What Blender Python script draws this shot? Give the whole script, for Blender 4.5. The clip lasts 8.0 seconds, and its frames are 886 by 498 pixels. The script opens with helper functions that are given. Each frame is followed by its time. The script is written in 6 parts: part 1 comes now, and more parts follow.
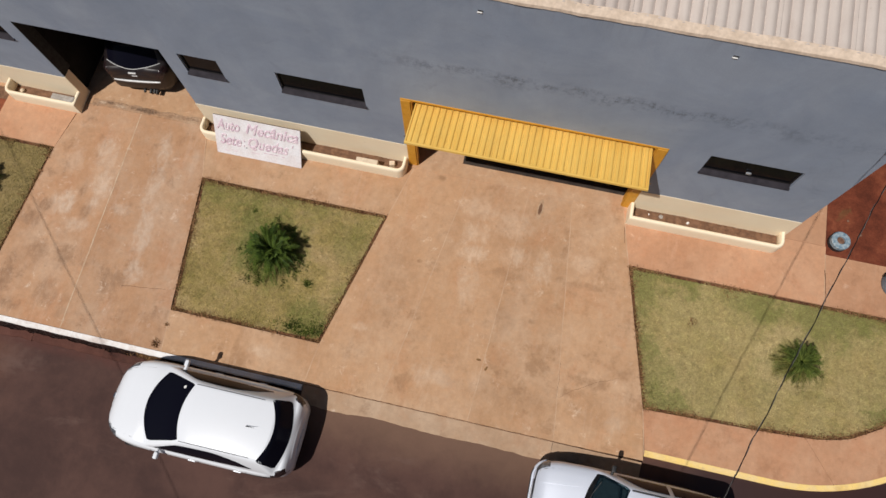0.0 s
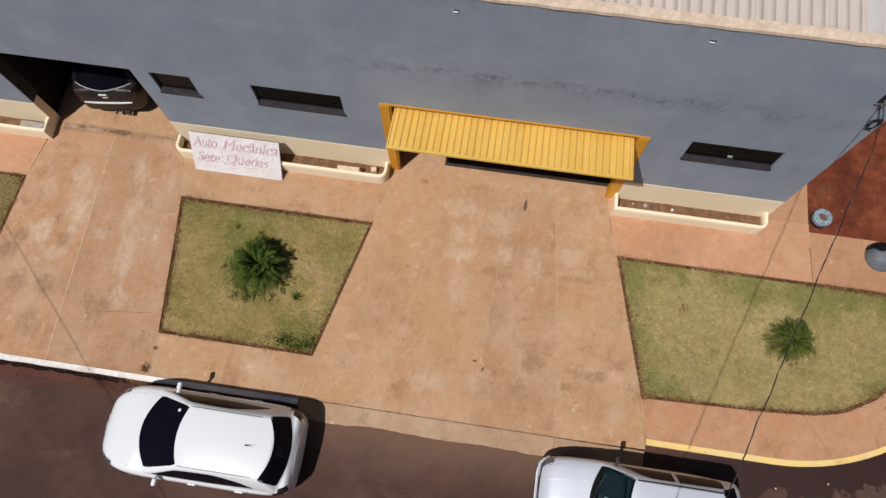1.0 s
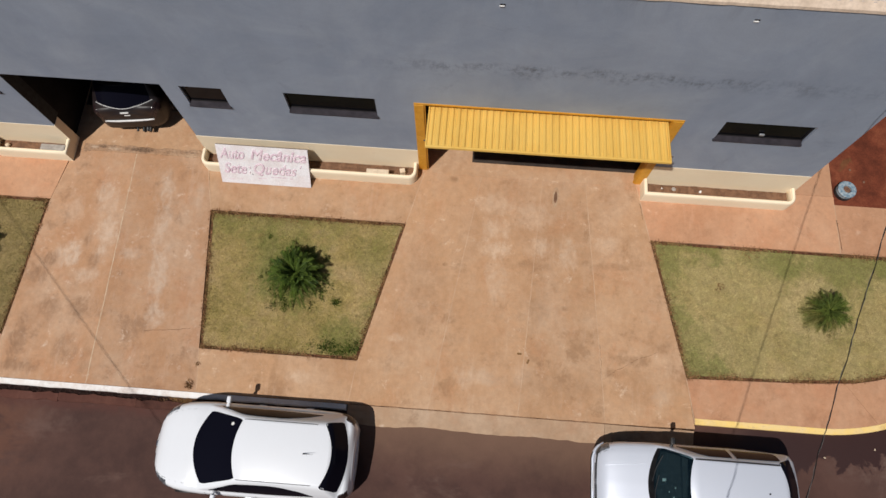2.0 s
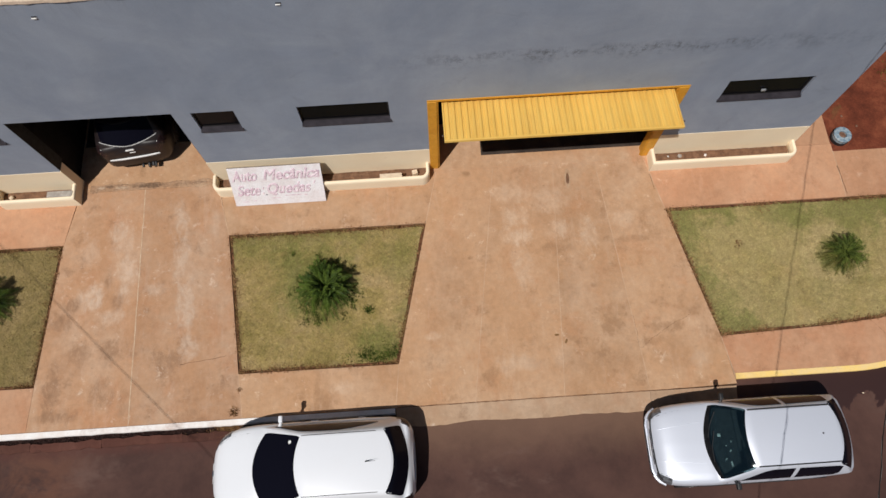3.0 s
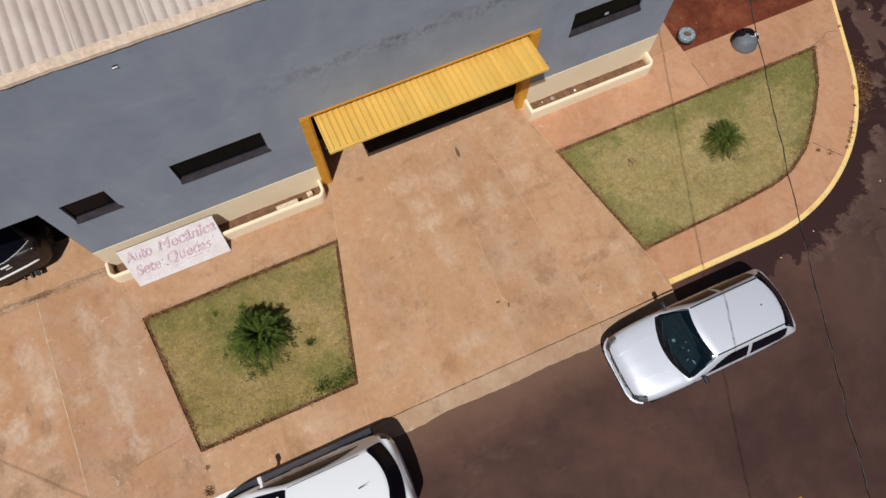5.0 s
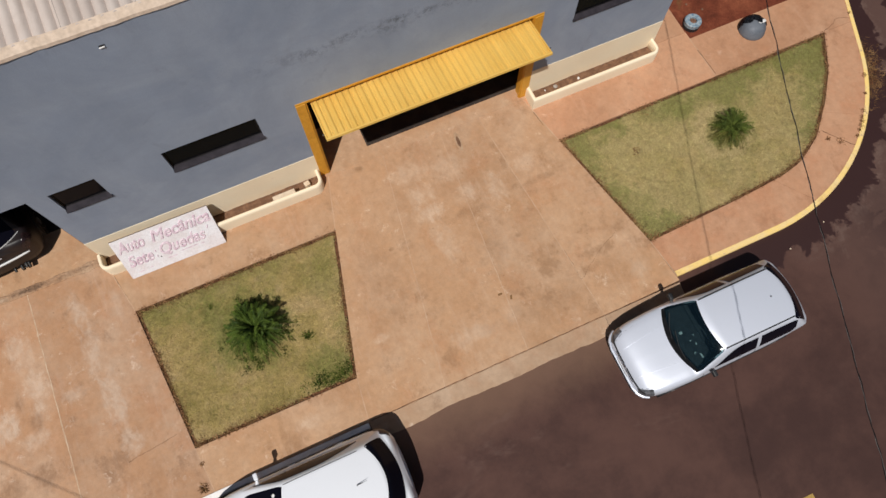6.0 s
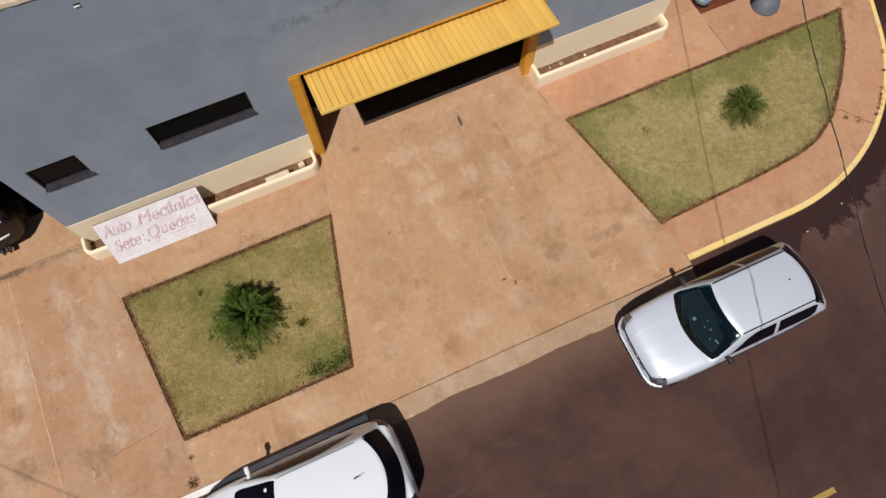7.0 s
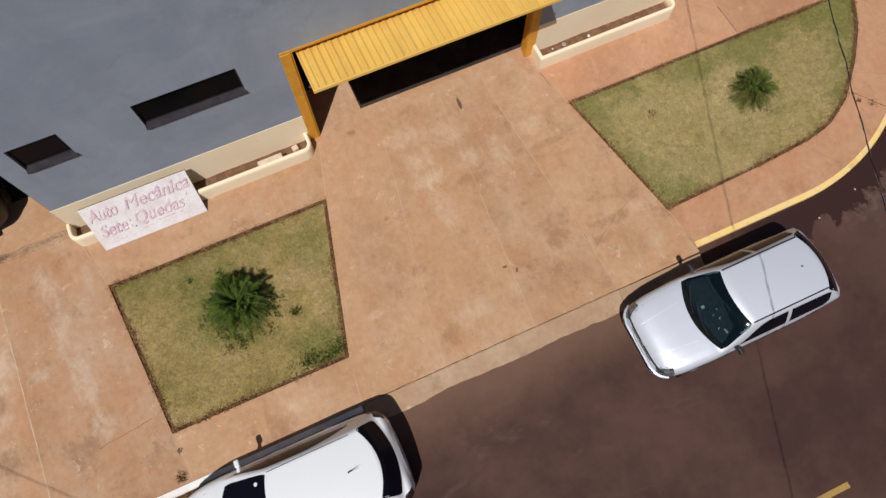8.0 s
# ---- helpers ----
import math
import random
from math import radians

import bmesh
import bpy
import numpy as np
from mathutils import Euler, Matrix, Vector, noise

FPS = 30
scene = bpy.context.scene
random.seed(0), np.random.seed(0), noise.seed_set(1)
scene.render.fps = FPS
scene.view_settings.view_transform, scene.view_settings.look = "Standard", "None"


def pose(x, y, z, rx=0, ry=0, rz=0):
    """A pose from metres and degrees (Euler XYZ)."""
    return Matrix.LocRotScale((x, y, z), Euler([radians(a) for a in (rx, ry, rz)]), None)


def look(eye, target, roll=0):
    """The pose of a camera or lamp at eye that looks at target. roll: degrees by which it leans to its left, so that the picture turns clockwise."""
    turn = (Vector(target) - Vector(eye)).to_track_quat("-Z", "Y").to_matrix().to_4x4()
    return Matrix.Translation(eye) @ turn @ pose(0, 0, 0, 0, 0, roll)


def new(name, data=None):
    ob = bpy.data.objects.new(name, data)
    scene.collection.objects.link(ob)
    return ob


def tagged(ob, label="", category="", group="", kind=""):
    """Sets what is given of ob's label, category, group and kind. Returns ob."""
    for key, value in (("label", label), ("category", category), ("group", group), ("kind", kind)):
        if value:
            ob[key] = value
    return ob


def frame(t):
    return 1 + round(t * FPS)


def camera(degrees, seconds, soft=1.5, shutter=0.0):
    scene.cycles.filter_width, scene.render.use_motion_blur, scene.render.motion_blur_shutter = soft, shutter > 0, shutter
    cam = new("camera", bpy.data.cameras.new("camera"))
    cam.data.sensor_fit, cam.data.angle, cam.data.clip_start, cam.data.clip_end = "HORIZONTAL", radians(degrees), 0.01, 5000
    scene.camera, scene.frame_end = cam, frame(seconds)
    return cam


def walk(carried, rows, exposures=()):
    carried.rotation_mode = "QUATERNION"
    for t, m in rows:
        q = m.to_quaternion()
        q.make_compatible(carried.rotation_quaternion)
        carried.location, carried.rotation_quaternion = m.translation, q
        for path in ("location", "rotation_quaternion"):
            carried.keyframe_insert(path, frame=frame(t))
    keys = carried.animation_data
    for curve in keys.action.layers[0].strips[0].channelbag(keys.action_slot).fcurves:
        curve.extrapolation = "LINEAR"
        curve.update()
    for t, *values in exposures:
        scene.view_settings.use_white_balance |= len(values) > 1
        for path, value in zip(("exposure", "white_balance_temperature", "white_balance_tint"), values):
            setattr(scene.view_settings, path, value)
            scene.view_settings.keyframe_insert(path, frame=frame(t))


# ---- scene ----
cam = camera(67.0, 8.0)
PATH = [
    (0, (0.178, -6.686, 14.833), (0.012, -6.082, 12.934), -2.8),
    (0.5, (0.171, -6.691, 14.77), (0.023, -6.075, 12.873), -2.4),
    (1, (-0.008, -6.704, 14.751), (-0.117, -6.08, 12.854), -1.5),
    (1.5, (-0.493, -6.817, 14.743), (-0.572, -6.186, 12.847), -0.9),
    (2, (-1.247, -6.983, 14.762), (-1.301, -6.344, 12.867), -0.5),
    (2.2, (-1.569, -7.07, 14.769), (-1.613, -6.425, 12.877), -0.7),
    (3.3, (-2.737, -7.419, 14.778), (-2.632, -6.75, 12.896), 0.1),
    (3.5, (-2.84, -7.408, 14.75), (-2.671, -6.748, 12.869), 1.1),
    (4, (-2.747, -7.399, 14.714), (-2.468, -6.777, 12.834), 1.2),
    (4.5, (-2.657, -7.41, 14.691), (-2.371, -6.796, 12.809), 1.0),
    (6, (-2.654, -7.479, 14.228), (-2.374, -6.866, 12.345), 0.5),
    (6.5, (-2.695, -7.496, 13.768), (-2.416, -6.886, 11.883), 0.5),
    (7, (-2.718, -7.541, 13.466), (-2.438, -6.932, 11.582), 0.5),
    (7.5, (-2.711, -7.618, 13.276), (-2.432, -7.006, 11.392), 0.4),
    (8, (-2.694, -7.611, 12.909), (-2.419, -7.006, 11.022), 0.3),
]
walk(cam, [(t, look(eye, target, roll)) for t, eye, target, roll in PATH])

# ---- light ----
SUN = Vector((0.68, 0.86, -1.97)).normalized()      # the way the sunlight travels
world = bpy.data.worlds.new("sky")
scene.world = world
world.use_nodes = True
sky = world.node_tree.nodes.new("ShaderNodeTexSky")
sky.sky_type, sky.sun_disc = "NISHITA", False
sky.sun_elevation, sky.sun_rotation = radians(60.9), radians(218)
back = world.node_tree.nodes["Background"]
back.inputs["Strength"].default_value = 0.037
world.node_tree.links.new(sky.outputs[0], back.inputs["Color"])
sun = new("sun", bpy.data.lights.new("sun", "SUN"))
sun.data.energy, sun.data.angle, sun.data.color = 5.0, radians(0.53), (1.0, 0.965, 0.92)
sun.rotation_euler = SUN.to_track_quat("-Z", "Y").to_euler()
scene.view_settings.exposure = -0.425


# ---- materials ----
class Nodes:
    """A node material, built up in steps. Places are world metres."""

    def __init__(self, name):
        self.mat = bpy.data.materials.new(name)
        self.mat.use_nodes = True
        self.tree = self.mat.node_tree
        self.bsdf = self.tree.nodes["Principled BSDF"]

    def add(self, kind, operation="", blend=""):
        node = self.tree.nodes.new("ShaderNode" + kind)
        if operation:
            node.operation = operation
        if blend:
            node.data_type, node.blend_type = "RGBA", blend
        return node

    def put(self, socket, value):
        if isinstance(value, bpy.types.NodeSocket):
            self.tree.links.new(value, socket)
        elif isinstance(value, tuple) and len(value) == 3 and socket.type == "RGBA":
            socket.default_value = (*value, 1)
        else:
            socket.default_value = value

    def place(self, stretch=(1, 1, 1), turn=0.0):
        geo, mapping = self.add("NewGeometry"), self.add("Mapping")
        self.put(mapping.inputs["Vector"], geo.outputs["Position"])
        mapping.inputs["Scale"].default_value = stretch
        mapping.inputs["Rotation"].default_value = (0, 0, radians(turn))
        return mapping.outputs[0]

    def axis(self, n):
        split = self.add("SeparateXYZ")
        self.put(split.inputs[0], self.add("NewGeometry").outputs["Position"])
        return split.outputs[n]

    def noise(self, scale, detail=4.0, rough=0.6, warp=0.0, stretch=(1, 1, 1), turn=0.0):
        node = self.add("TexNoise")
        self.put(node.inputs["Vector"], self.place(stretch, turn))
        for key, value in (("Scale", scale), ("Detail", detail), ("Roughness", rough), ("Distortion", warp)):
            node.inputs[key].default_value = value
        return node.outputs["Fac"]

    def span(self, value, lo, hi, a=0.0, b=1.0):
        node = self.add("MapRange")
        node.interpolation_type = "SMOOTHSTEP"
        for n, v in enumerate((value, lo, hi, a, b)):
            self.put(node.inputs[n], v)
        return node.outputs[0]

    def ramp(self, value, stops):
        node = self.add("ValToRGB")
        self.put(node.inputs[0], value)
        while len(node.color_ramp.elements) < len(stops):
            node.color_ramp.elements.new(0.5)
        for e, (at, colour) in zip(node.color_ramp.elements, stops):
            e.position, e.color = at, (*colour, 1)
        return node.outputs[0]

    def mix(self, fac, a, b, mode="MIX"):
        node = self.add("Mix", blend=mode)
        for n, v in ((0, fac), (6, a), (7, b)):
            self.put(node.inputs[n], v)
        return node.outputs[2]

    def math(self, op, a, b=0.0):
        node = self.add("Math", operation=op)
        self.put(node.inputs[0], a)
        self.put(node.inputs[1], b)
        return node.outputs[0]

    def shade(self, colour, fac, lo, hi):
        """colour times a grey that runs from lo to hi with fac."""
        grey = self.add("CombineColor")
        v = self.span(fac, 0.25, 0.75, lo, hi)
        for n in range(3):
            self.put(grey.inputs[n], v)
        return self.mix(1.0, colour, grey.outputs[0], "MULTIPLY")

    def bump(self, height, strength, metres):
        node = self.add("Bump")
        node.inputs["Strength"].default_value, node.inputs["Distance"].default_value = strength, metres
        self.put(node.inputs["Height"], height)
        self.put(self.bsdf.inputs["Normal"], node.outputs[0])

    def done(self, colour, rough=0.8, metal=0.0, spec=0.5, coat=0.0):
        for key, value in (("Base Color", colour), ("Roughness", rough), ("Metallic", metal), ("Specular IOR Level", spec), ("Coat Weight", coat)):
            self.put(self.bsdf.inputs[key], value)
        return self.mat


def simple(name, a, b, scale=6.0, rough=0.7, metal=0.0, grain=60.0, bump=0.15, spec=0.5, coat=0.0, island=False, vary=0.0):
    """Two colours in large patches, a fine grain, a light relief."""
    n = Nodes(name)
    colour = n.mix(n.span(n.noise(scale, 5, 0.65), 0.35, 0.65), a, b)
    fine = n.noise(grain, 3, 0.6)
    colour = n.shade(colour, fine, 0.88, 1.1)
    if vary:
        colour = n.shade(colour, n.add("ObjectInfo").outputs["Random"], 1 - vary, 1 + vary)
    if island:
        colour = n.shade(colour, n.add("NewGeometry").outputs["Random Per Island"], 0.75, 1.25)
    if bump:
        n.bump(fine, bump, 0.004)
    return n.done(colour, n.span(n.noise(scale * 2.3, 3), 0.3, 0.7, rough - 0.06, rough + 0.06), metal, spec, coat)


def concrete(name, warm, pale, dark, vary=0.05, worn=(), soiled=(), wear=0.0):
    """Cast concrete under red dust: pale worn places, brown stains, tracks that run to the road."""
    n = Nodes(name)
    cloud = n.noise(0.6, 9, 0.72)
    colour = n.mix(n.span(cloud, 0.36, 0.74), warm, pale)
    tracks = n.noise(1.5, 8, 0.74, 0.15, (1.0, 0.30, 1))
    colour = n.mix(n.math("MULTIPLY", n.span(tracks, 0.52, 0.70), 0.55), colour, pale)
    ruddy = n.noise(0.8, 8, 0.72, 0.1, (1.3, 1, 1), 30)
    colour = n.mix(n.math("MULTIPLY", n.span(ruddy, 0.50, 0.66), 0.45), colour, tuple(v * k for v, k in zip(warm, (0.95, 0.80, 0.72))))
    blots = n.noise(1.25, 9, 0.74, 0.2, (1, 1, 1), 70)
    colour = n.mix(n.math("MULTIPLY", n.span(blots, 0.53, 0.68), 0.62), colour, dark)
    crust = n.noise(2.6, 9, 0.78, 0.3)
    colour = n.mix(n.math("MULTIPLY", n.span(crust, 0.60, 0.70), 0.25), colour, tuple(min(0.8, v * 1.25) for v in pale))
    scuff = n.math("MULTIPLY", n.span(n.noise(3.4, 10, 0.82, 0.4), 0.57, 0.66), n.span(n.noise(0.45, 4, 0.6), 0.45 - wear, 0.62 - wear))
    colour = n.mix(n.math("MULTIPLY", scuff, 0.75), colour, tuple(min(0.85, v * k) for v, k in zip(pale, (1.28, 1.42, 1.6))))
    brown = n.noise(0.33, 7, 0.7)
    colour = n.mix(n.math("MULTIPLY", n.span(brown, 0.48, 0.66), 0.55), colour, tuple(v * k for v, k in zip(warm, (0.78, 0.74, 0.70))))
    runs = n.noise(5.0, 9, 0.8, 0.3, (1.0, 0.14, 1))
    colour = n.mix(n.math("MULTIPLY", n.span(runs, 0.53, 0.66), 0.26), colour, tuple(min(0.85, v * k) for v, k in zip(pale, (1.08, 1.12, 1.2))))
    smears = n.noise(4.2, 8, 0.75, 1.2, (1.0, 0.5, 1), 25)
    colour = n.mix(n.math("MULTIPLY", n.span(smears, 0.52, 0.70), 0.30), colour, tuple(v * k for v, k in zip(warm, (0.82, 0.80, 0.80))))
    edge = n.noise(2.8, 10, 0.80, 0.5, (1.0, 0.55, 1))
    for list_, tone in ((worn, tuple(min(0.85, v * k) for v, k in zip(pale, (1.07, 1.13, 1.21)))), (soiled, dark)):
        mask = 0.0
        for cx, cy, rx, ry, strength in list_:
            away = n.add("VectorMath", "LENGTH")
            shift = n.add("VectorMath", "SUBTRACT")
            n.put(shift.inputs[0], n.place((1 / rx, 1 / ry, 0)))
            shift.inputs[1].default_value = (cx / rx, cy / ry, 0)
            n.put(away.inputs[0], shift.outputs[0])
            ragged = n.math("ADD", away.outputs["Value"], n.math("MULTIPLY", n.math("SUBTRACT", edge, 0.5), 3.4 if rx > 0.2 else 0.9))
            mask = n.math("MAXIMUM", mask, n.span(ragged, 1.10, 0.35, 0.0, strength))
        if list_:
            scratch = n.span(n.noise(5.5, 10, 0.8, 0.6, (1.0, 0.6, 1), 12), 0.36, 0.60, 0.25, 1.0)
            colour = n.mix(n.math("MULTIPLY", mask, scratch), colour, tone)
    flecks = n.noise(7.0, 6, 0.75)
    colour = n.shade(colour, flecks, 0.91, 1.09)
    spots = n.noise(13.0, 2, 0.5)
    colour = n.mix(n.math("MULTIPLY", n.span(spots, 0.71, 0.77), 0.5), colour, dark)
    fine = n.noise(120.0, 3, 0.7)
    colour = n.shade(colour, fine, 0.93, 1.06)
    colour = n.shade(colour, n.add("ObjectInfo").outputs["Random"], 1 - vary, 1 + vary)
    n.bump(n.math("ADD", n.math("MULTIPLY", flecks, 0.6), n.math("MULTIPLY", fine, 0.4)), 0.35, 0.006)
    return n.done(colour, n.span(cloud, 0.3, 0.7, 0.82, 0.93), 0, 0.3)


def wall_paint():
    """Blue-grey wall paint with rain marks and a grimy horizontal band."""
    n = Nodes("grey_wall_paint")
    a, b = (0.248, 0.292, 0.372), (0.298, 0.340, 0.415)
    colour = n.mix(n.span(n.noise(0.45, 6, 0.65, 0.8), 0.35, 0.68), a, b)
    runs = n.noise(1.6, 6, 0.7, 0.2, (1.0, 1, 0.16))
    colour = n.shade(colour, runs, 0.96, 1.03)
    smears = n.noise(0.9, 8, 0.70, 0.5, (0.8, 1, 1.1))
    colour = n.shade(colour, smears, 0.94, 1.06)
    smudge = n.math("MULTIPLY", n.math("ADD", n.noise(2.2, 9, 0.8, 0.2, (0.7, 1, 1.6)), n.noise(9.0, 6, 0.8, 0.1, (1.0, 1, 0.6))), 0.5)
    z = n.axis(2)
    wave = n.math("ADD", z, n.math("MULTIPLY", n.math("SUBTRACT", n.noise(0.9, 4, 0.6), 0.5), 0.7))
    band = n.math("MULTIPLY", n.span(wave, 4.05, 4.40), n.span(wave, 4.62, 4.46))
    x = n.axis(0)
    reach = n.math("MULTIPLY", n.span(x, -4.0, -0.5), n.span(x, 6.2, 2.2, 0.25, 1.0))
    grime = n.math("MULTIPLY", n.math("MULTIPLY", band, reach), n.math("MULTIPLY", n.span(smudge, 0.46, 0.58), n.span(n.noise(0.9, 5, 0.7), 0.38, 0.58, 0.25, 1.0)))
    colour = n.mix(n.math("MULTIPLY", grime, 0.85), colour, (0.105, 0.118, 0.14))
    drips = n.noise(5.0, 5, 0.7, 0.3, (1.0, 1, 0.12))
    top = n.math("MULTIPLY", n.span(z, 5.9, 6.45), n.span(drips, 0.5, 0.68))
    colour = n.mix(n.math("MULTIPLY", top, 0.18), colour, (0.13, 0.14, 0.16))
    blots = n.math("MULTIPLY", n.span(n.noise(0.8, 7, 0.75, 1.4), 0.58, 0.74), 0.3)
    colour = n.mix(blots, colour, (0.15, 0.165, 0.19))
    fine = n.noise(45.0, 4, 0.7)
    colour = n.shade(colour, fine, 0.95, 1.05)
    n.bump(n.math("ADD", fine, n.noise(2.2, 5, 0.6)), 0.10, 0.006)
    return n.done(colour, 0.86, 0, 0.25)


def asphalt():
    """Old asphalt under red dust, dark and damp along the far kerb."""
    n = Nodes("dusty_asphalt")
    dust = n.noise(0.5, 8, 0.68, 0.15)
    colour = n.mix(n.span(dust, 0.34, 0.66), (0.049, 0.0225, 0.0185), (0.091, 0.044, 0.034))
    x, y = n.axis(0), n.axis(1)
    # distance outward from the kerb, round the corner
    dx = n.math("MAXIMUM", n.math("SUBTRACT", x, 6.8), 0.0)
    dy = n.math("MINIMUM", n.math("ADD", y, 0.52), 0.0)
    far = n.math("SUBTRACT", n.math("SQRT", n.math("ADD", n.math("MULTIPLY", dx, dx), n.math("MULTIPLY", dy, dy))), 5.0)
    ragged = n.math("ADD", far, n.math("MULTIPLY", n.math("SUBTRACT", n.noise(1.2, 8, 0.70, 0.5), 0.5), 2.4))
    near = n.math("MULTIPLY", n.span(ragged, 0.68, 0.60), n.span(x, 4.4, 5.6))
    corner = n.math("MULTIPLY", n.span(n.noise(1.0, 6, 0.6, 0.7), 0.50, 0.535), n.span(x, 8.0, 10.5))
    wet = n.math("MAXIMUM", near, n.math("MULTIPLY", corner, n.span(far, 5.0, 2.5)))
    rim = n.math("MULTIPLY", n.math("MULTIPLY", n.span(ragged, 0.62, 0.72), n.span(ragged, 1.15, 0.74)), n.math("MULTIPLY", n.span(x, 6.5, 8.0), n.span(n.noise(2.4, 6, 0.7), 0.42, 0.62)))
    colour = n.mix(n.math("MULTIPLY", n.span(x, 6.5, 9.5), 0.45), colour, (0.098, 0.058, 0.048))
    colour = n.mix(n.math("MULTIPLY", rim, 0.6), colour, (0.150, 0.095, 0.076))
    colour = n.mix(n.math("MULTIPLY", wet, 0.94), colour, (0.030, 0.010, 0.009))
    damp = n.math("MULTIPLY", n.math("MULTIPLY", n.span(n.math("ADD", x, n.math("MULTIPLY", dust, 6.0)), 4.0, 9.0), n.span(y, -6.4, -8.2, 0.25, 1.0)), 0.15)
    colour = n.mix(damp, colour, (0.048, 0.0205, 0.016))
    # pale dust washed off the driveway
    wash = n.math("ADD", y, n.math("MULTIPLY", n.noise(1.3, 7, 0.7, 0.4), 0.9))
    wash = n.math("MULTIPLY", n.math("MULTIPLY", n.span(wash, -6.75, -5.5), n.span(x, -3.9, -3.2)), n.span(x, 4.3, 3.0))
    colour = n.mix(n.math("MULTIPLY", wash, 0.65), colour, (0.20, 0.115, 0.075))
    # orange soil spilt on the street
    spill = n.math("MULTIPLY", n.math("MULTIPLY", n.span(x, -9.6, -11.2), n.span(y, -8.2, -7.2)), n.span(n.noise(0.8, 7, 0.7, 0.8), 0.44, 0.62))
    colour = n.mix(n.math("MULTIPLY", spill, 0.55), colour, (0.15, 0.062, 0.036))
    # red silt in the gutter before the white kerb
    silt = n.math("MULTIPLY", n.math("MULTIPLY", n.span(y, -6.35, -6.1), n.span(x, -3.9, -4.4)), n.span(n.noise(3.0, 5, 0.7), 0.30, 0.55))
    colour = n.mix(n.math("MULTIPLY", silt, 0.9), colour, (0.085, 0.032, 0.024))
    slot = n.math("MULTIPLY", n.span(n.math("ADD", y, n.math("MULTIPLY", n.noise(2.5, 5, 0.7), 0.14)), -5.96, -5.90), n.span(x, -3.6, -3.9))
    colour = n.mix(n.math("MULTIPLY", slot, 0.9), colour, (0.026, 0.011, 0.009))
    swept = n.math("MULTIPLY", n.span(n.noise(0.9, 6, 0.7, 0.6, (0.35, 1, 1)), 0.56, 0.72), 0.45)
    swept = n.math("MULTIPLY", swept, n.span(x, 5.5, 2.5, 0.15, 1.0))
    colour = n.mix(swept, colour, (0.15, 0.09, 0.072))
    beyond = n.span(y, -14.0, -16.0)
    colour = n.mix(beyond, colour, n.mix(n.noise(0.3, 5), (0.23, 0.085, 0.05), (0.08, 0.09, 0.035)))
    grit = n.noise(90.0, 3, 0.7)
    colour = n.shade(colour, grit, 0.85, 1.14)
    n.bump(grit, 0.35, 0.006)
    return n.done(colour, n.span(wet, 0, 1, 0.82, 0.5), 0, n.span(wet, 0, 1, 0.3, 0.5))


def red_soil():
    n = Nodes("red_soil")
    colour = n.ramp(n.noise(0.9, 9, 0.75, 0.2), [(0.30, (0.070, 0.018, 0.010)), (0.5, (0.160, 0.040, 0.020)), (0.70, (0.285, 0.088, 0.042))])
    weeds = n.span(n.noise(1.6, 6, 0.7, 0.5), 0.64, 0.72)
    colour = n.mix(n.math("MULTIPLY", weeds, 0.4), colour, (0.12, 0.10, 0.035))
    colour = n.shade(colour, n.noise(2.6, 9, 0.78, 0.3), 0.72, 1.18)
    fine = n.noise(40.0, 4, 0.7)
    colour = n.shade(colour, fine, 0.8, 1.15)
    n.bump(n.math("ADD", n.noise(5.0, 5, 0.6), n.math("MULTIPLY", fine, 0.3)), 0.5, 0.03)
    return n.done(colour, 0.92, 0, 0.2)


